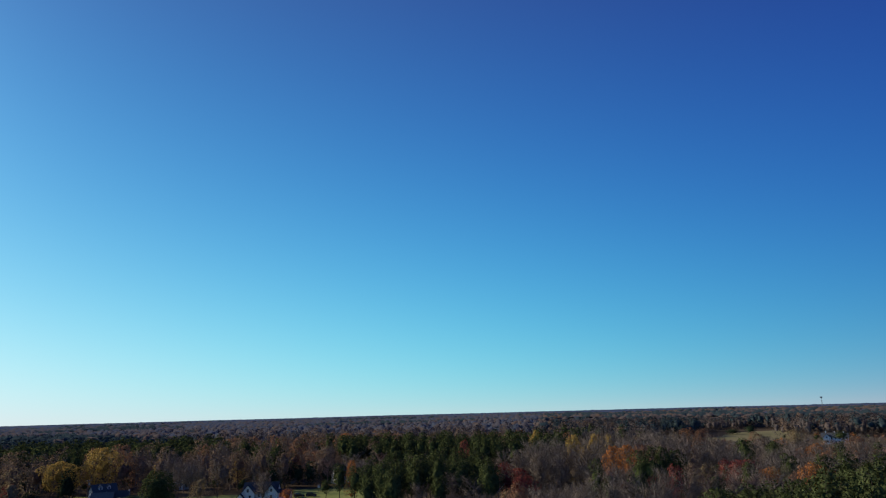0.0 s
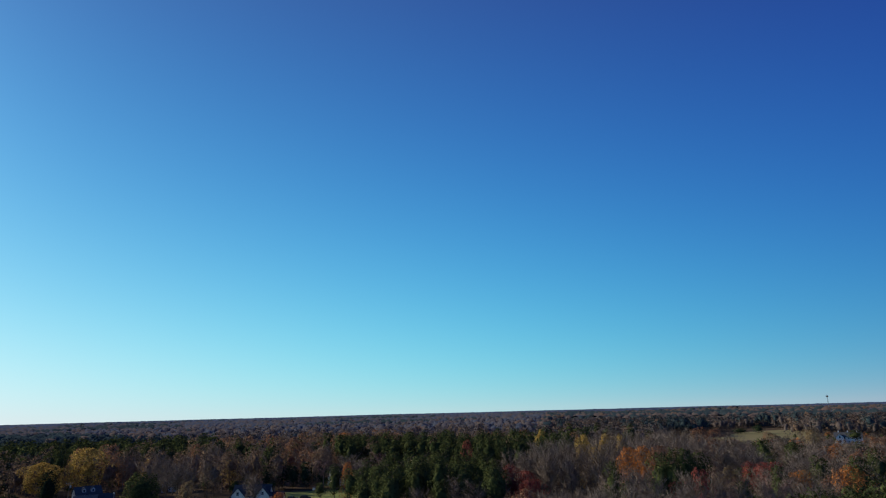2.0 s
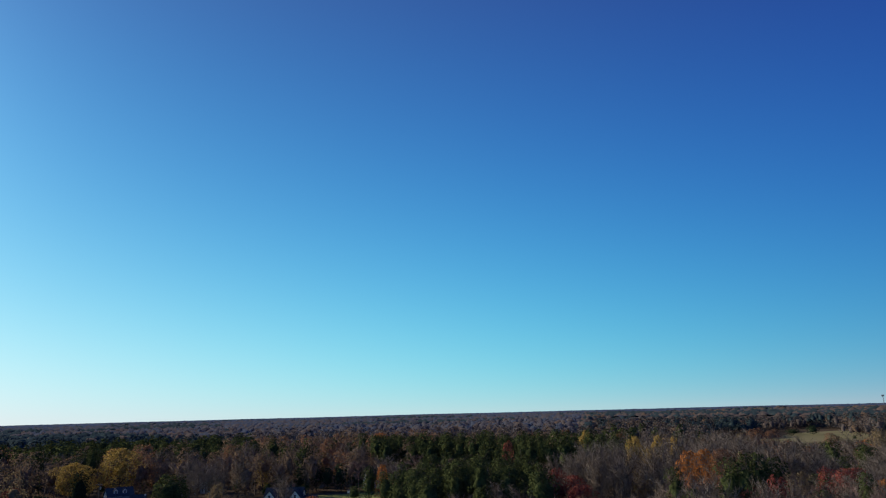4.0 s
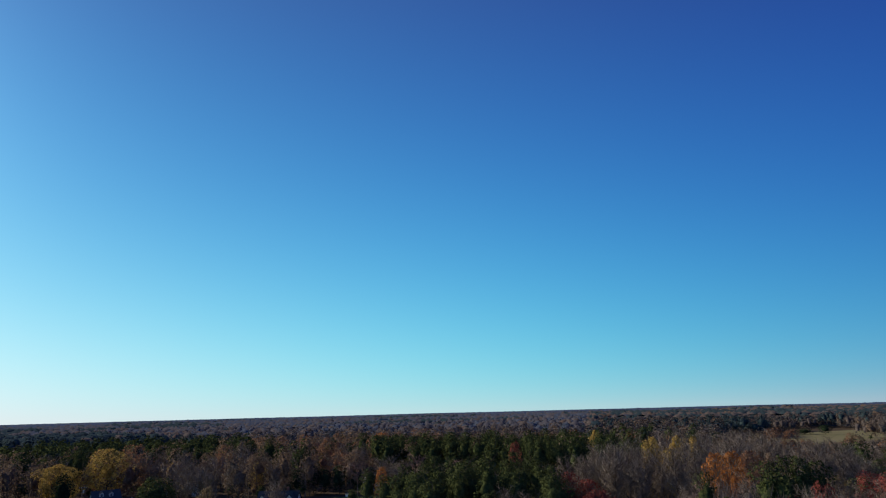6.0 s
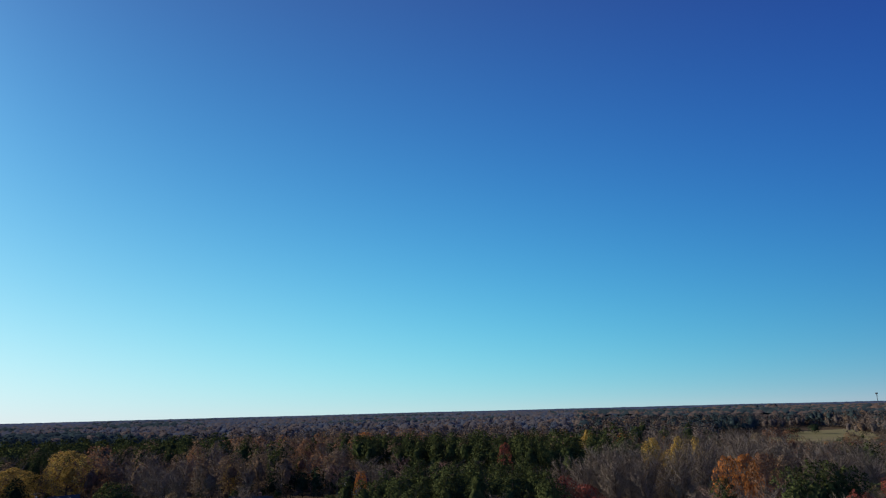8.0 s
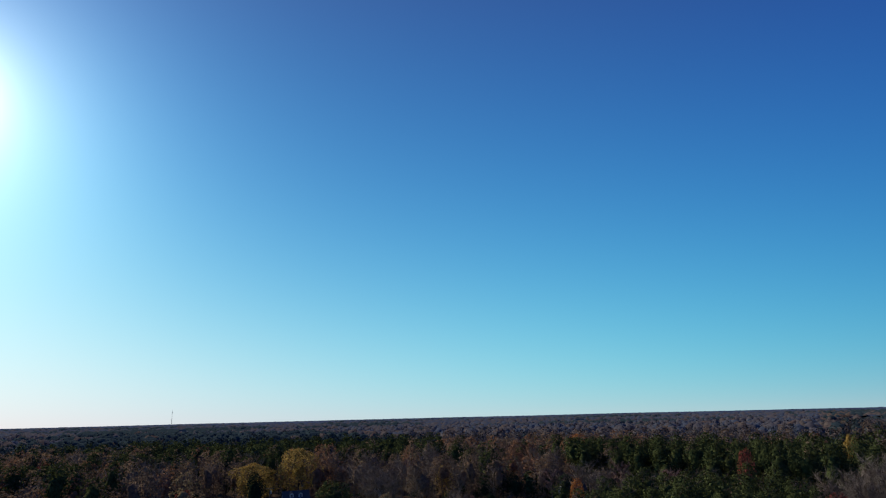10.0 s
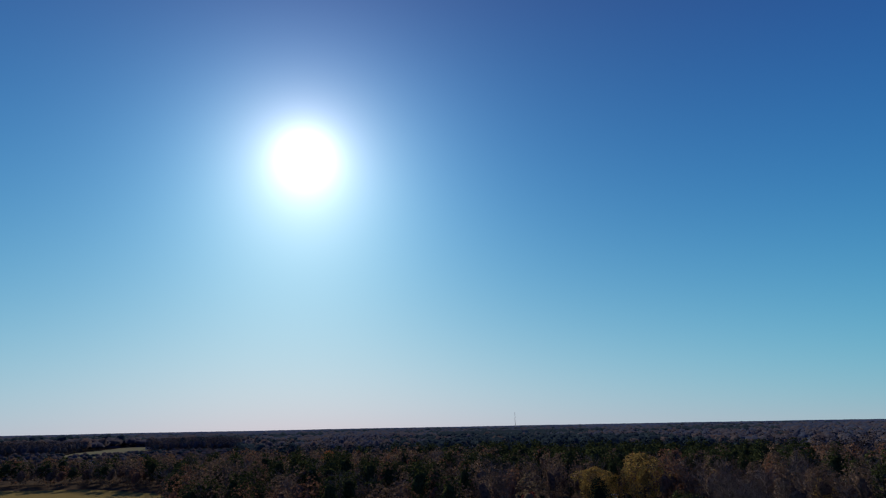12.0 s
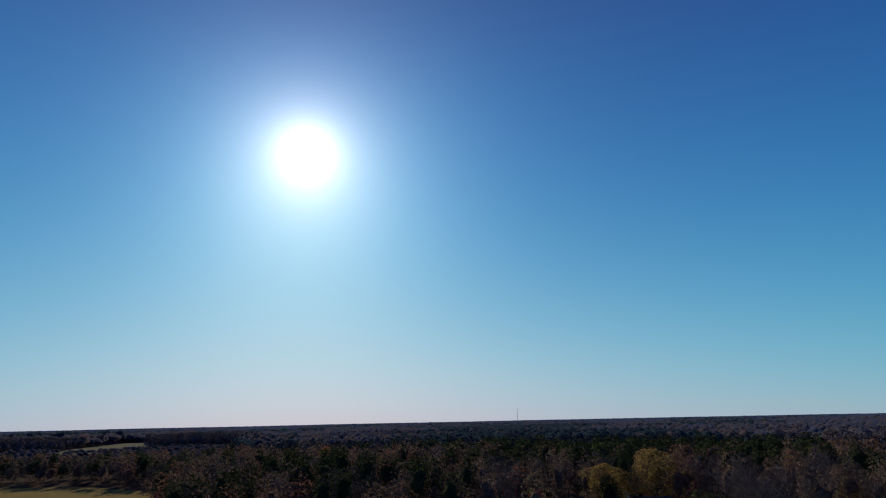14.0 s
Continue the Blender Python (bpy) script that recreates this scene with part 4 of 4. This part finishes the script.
def cells(r0, r1, step, rng, az0=-95, az1=39):
    """Jittered places in the ring between r0 and r1, over the sector of woods."""
    n = int(r1 / step) + 1
    for i in range(-n, n + 1):
        for j in range(-n // 3, n + 1):
            x = EYE_X + (i + rng.uniform(-0.42, 0.42)) * step
            y = EYE_Y + (j + rng.uniform(-0.42, 0.42)) * step
            dx, dy = x - EYE_X, y - EYE_Y
            r = math.hypot(dx, dy)
            if not r0 <= r < r1:
                continue
            az = math.degrees(math.atan2(dx, dy))
            if az0 < az < az1:
                yield x, y, r, az


def open_ground(x, y, margin=True):
    """Whether no wild tree grows there."""
    if inside(x, y, PASTURE_EDGE) and noise.noise(Vector((x / 40, y / 40, 2.2))) > 0.42:
        return False
    if any(inside(x, y, edge) for edge in CLEARINGS):
        return True
    return margin and any((x - a) ** 2 + (y - b) ** 2 < (0.62 * s) ** 2 + 6 for a, b, s in PLANTED)


def low_crown(kind, tier, seed):
    """A tree of the woods, simpler the farther off."""
    shape = {"bare": "twig", "blush": "twig", "haze": "oak", "mauve": "oak", "far_brown": "oak", "far_rust": "oak", "far_pine": "pine"}.get(kind) or KINDS[kind][0]
    if tier < 2 and shape in ("oak", "round"):
        shape = "wood"
    spread = (12.0, 12.5, 15.0, 18.0, 26.0)[tier] * (0.8 if kind == "pine" else 1.0)
    if shape == "twig":
        limbs, twigs, width = ((42, 16, 0.045), (26, 9, 0.075), (16, 6, 0.13))[min(tier, 2)]
        v, f, o = twig_crown(20, spread, limbs, twigs, width, seed)
    else:
        level, sprays, size = ((2, 540, 0.40), (2, 215, 0.58), (2, 28, 0.75), (1, 0, 1.0), (1, 0, 1.0))[tier]
        v, f, o = leaf_crown(shape, 20, spread, (15, 13, 10, 8, 7)[tier], level, sprays, size, seed, (1.0, 0.9, 0.7, 0.6, 0.5)[tier],
                             (0.6 if shape == "pine" else 0.40, 0.62 if shape == "pine" else 0.50, 0.90, 1.0, 1.0)[tier], (0.6, 0.9, 2.2, 2.8, 3.0)[tier])
    if tier < 1:
        ring = [(0.28 * math.cos(k * 2.094), 0.28 * math.sin(k * 2.094), 0) for k in range(3)]
        n = len(v)
        v = np.concatenate([v, np.array(ring + [(0, 0, 16)])])
        f = np.concatenate([f, np.array([(n, n + 1, n + 3), (n + 1, n + 2, n + 3), (n + 2, n, n + 3)])])
        o = np.concatenate([o, np.array([(math.cos(k * 2.094), math.sin(k * 2.094), 0.1) for k in range(3)] + [(0, 0, 1)])])
    return v, f, o


WOODS = {"pine": "evergreen pine woods", "bare": "leafless grey-brown hardwood woods", "haze": "far haze-tinted violet-grey leafless woods", "mauve": "far haze-tinted mauve-brown hardwood woods", "far_brown": "far haze-tinted brown oak woods", "far_rust": "far haze-tinted rust-brown oak woods", "far_pine": "far haze-tinted blue-green pine woods",
         "rust": "rust-brown oak woods", "brown": "dull brown oak woods", "tan": "pale tan hardwood woods", "orange": "orange oak woods",
         "red": "dull red maple woods", "blush": "leafless maple woods with reddish twigs", "yellow": "yellow maple woods"}


def woods(tier, r0, r1, step, seed, az0=-95, az1=39, low=None):
    rng = random.Random(seed)
    grown = {}
    shapes = {}
    for x, y, r, az in cells(r0, r1, step, rng, az0, az1):
        if open_ground(x, y, tier == 0):
            continue
        if tier == 0 and r < 300 and -36 < az < -8 and x < -40 and y < 262:
            continue
        kind, usual = (rng.choice(low), 6.5) if low else stand(x, y)
        height = usual * (rng.uniform(0.74, 1.0) if rng.random() < 0.7 else rng.uniform(1.0, 1.16))
        if (kind, 0) not in shapes:
            for k in range(5):
                shapes[kind, k] = low_crown(kind, tier, 100 * tier + 13 * k + len(kind))
        v, f, o = shapes[kind, rng.randrange(5)]
        a = rng.uniform(0, 6.283)
        s = rng.uniform(0.85, 1.2) * (0.5 if low or usual < 6 else 1.0)
        ca, sa = math.cos(a) * s, math.sin(a) * s
        w = np.empty_like(v)
        w[:, 0] = v[:, 0] * ca - v[:, 1] * sa + x
        w[:, 1] = v[:, 0] * sa + v[:, 1] * ca + y
        w[:, 2] = v[:, 2] * (height / 20) + ground_height(x, y)
        q = np.empty_like(o)
        q[:, 0] = (o[:, 0] * ca - o[:, 1] * sa) / s
        q[:, 1] = (o[:, 0] * sa + o[:, 1] * ca) / s
        q[:, 2] = o[:, 2]
        vs, fs, ns, n = grown.setdefault(kind, ([], [], [], [0]))
        vs.append(w)
        ns.append(q)
        fs.append(f + n[0])
        n[0] += len(w)
    for kind, (vs, fs, ns, n) in grown.items():
        me = tri_mesh("woods", np.concatenate(vs), np.concatenate(fs), np.concatenate(ns))
        # grey_woods are the trees of the haze-tinted kind
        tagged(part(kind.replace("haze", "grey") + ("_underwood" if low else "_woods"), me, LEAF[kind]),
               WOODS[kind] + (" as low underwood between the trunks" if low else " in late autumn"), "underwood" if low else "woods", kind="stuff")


rng_near = random.Random(12)
count = 0
for x, y, r, az in cells(104, 236, 7.2, rng_near):
    if az < -12 or open_ground(x, y) or count >= 330 or (y < 128 and x < 62) or (x < -24 and y > 190):
        continue
    kind, usual = stand(x, y)
    plant(kind, x, y, usual * rng_near.uniform(0.82, 1.08))
    count += 1
woods(0, 236, 370, 9.8, 21)
woods(1, 370, 600, 9.8, 25)
woods(1, 236, 340, 10.5, 26, low=("brown", "pine"))
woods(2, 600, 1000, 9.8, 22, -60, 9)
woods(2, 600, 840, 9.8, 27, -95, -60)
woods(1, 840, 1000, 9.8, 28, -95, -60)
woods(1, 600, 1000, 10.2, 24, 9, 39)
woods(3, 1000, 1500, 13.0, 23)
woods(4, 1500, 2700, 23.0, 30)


def canopy(r0, r1, ring, arc, top, rough, seed, mat, crown):
    """The unbroken bumpy top of the far woods."""
    rng = random.Random(seed)
    verts, faces, r, rows = [], [], r0, []
    while r < r1:
        n = int(radians(144) * r / arc)
        rows.append((len(verts), n))
        for k in range(n + 1):
            a = radians(-100) + radians(144) * (k + rng.uniform(-0.3, 0.3)) / n
            d = r + rng.uniform(-0.35, 0.35) * ring
            x, y = EYE_X + d * math.sin(a), EYE_Y + d * math.cos(a)
            wave = noise.noise(Vector((x / crown, y / crown, 8.0))) + 0.8 * noise.noise(Vector((x / crown / 5, y / crown / 5, 3.0)))
            z = ground_height(x, y) + top + wave * rough + rng.gauss(0, rough * 0.32)
            if any(inside(x, y, e) for e in (PASTURE_EDGE, FAR_FIELD_EDGE)) or (d < 1250 and a < radians(-58)) or (d < 1020 and a > radians(13)):
                z = -3.0
            verts.append((x, y, z))
        ring *= 1.03
        r += ring
    for (i0, n0), (i1, n1) in zip(rows, rows[1:]):
        for k in range(n1):
            a, b = i0 + round(k * n0 / n1), i0 + round((k + 1) * n0 / n1)
            faces.append((a, i1 + k, i1 + k + 1) if a == b else (a, i1 + k, i1 + k + 1, b))
    me = bpy.data.meshes.new("canopy")
    me.from_pydata(verts, [], [f[::-1] for f in faces])
    me.shade_smooth()
    tagged(part("far_woods", me, mat), "unbroken canopy of far autumn woods, violet-grey and brown with painted haze", "woods", kind="stuff")


canopy(600, 1100, 7.0, 8.0, 12.5, 2.0, 31, HAZED_GREY_CANOPY, 11.0)
canopy(1100, 2500, 9.0, 11.0, 14.0, 2.2, 32, HAZED_CANOPY, 13.0)
canopy(2500, 4760, 12.0, 15.0, 16.5, 3.4, 33, HAZED_BLUE_CANOPY, 24.0)


def far_ridge():
    """The last line of woods against the sky, its haze put into the blue colour."""
    rng = random.Random(3)
    bm = bmesh.new()
    low, top = [], []
    for k in range(721):
        a = radians(-105 + k * 155 / 720)
        z = 19 + 2.5 * noise.noise(Vector((k / 40, 0, 0))) + rng.uniform(-0.7, 0.7)
        low.append(bm.verts.new((math.sin(a) * 4780, math.cos(a) * 4780, -2)))
        top.append(bm.verts.new((math.sin(a) * 4800, math.cos(a) * 4800, z)))
    for k in range(720):
        bm.faces.new((low[k + 1], low[k], top[k], top[k + 1]))
    return tagged(part("backdrop", bm, HAZED_BLUE_CANOPY), "line of woods along the horizon, coloured blue-grey for haze", "backdrop", kind="structure")


far_ridge()
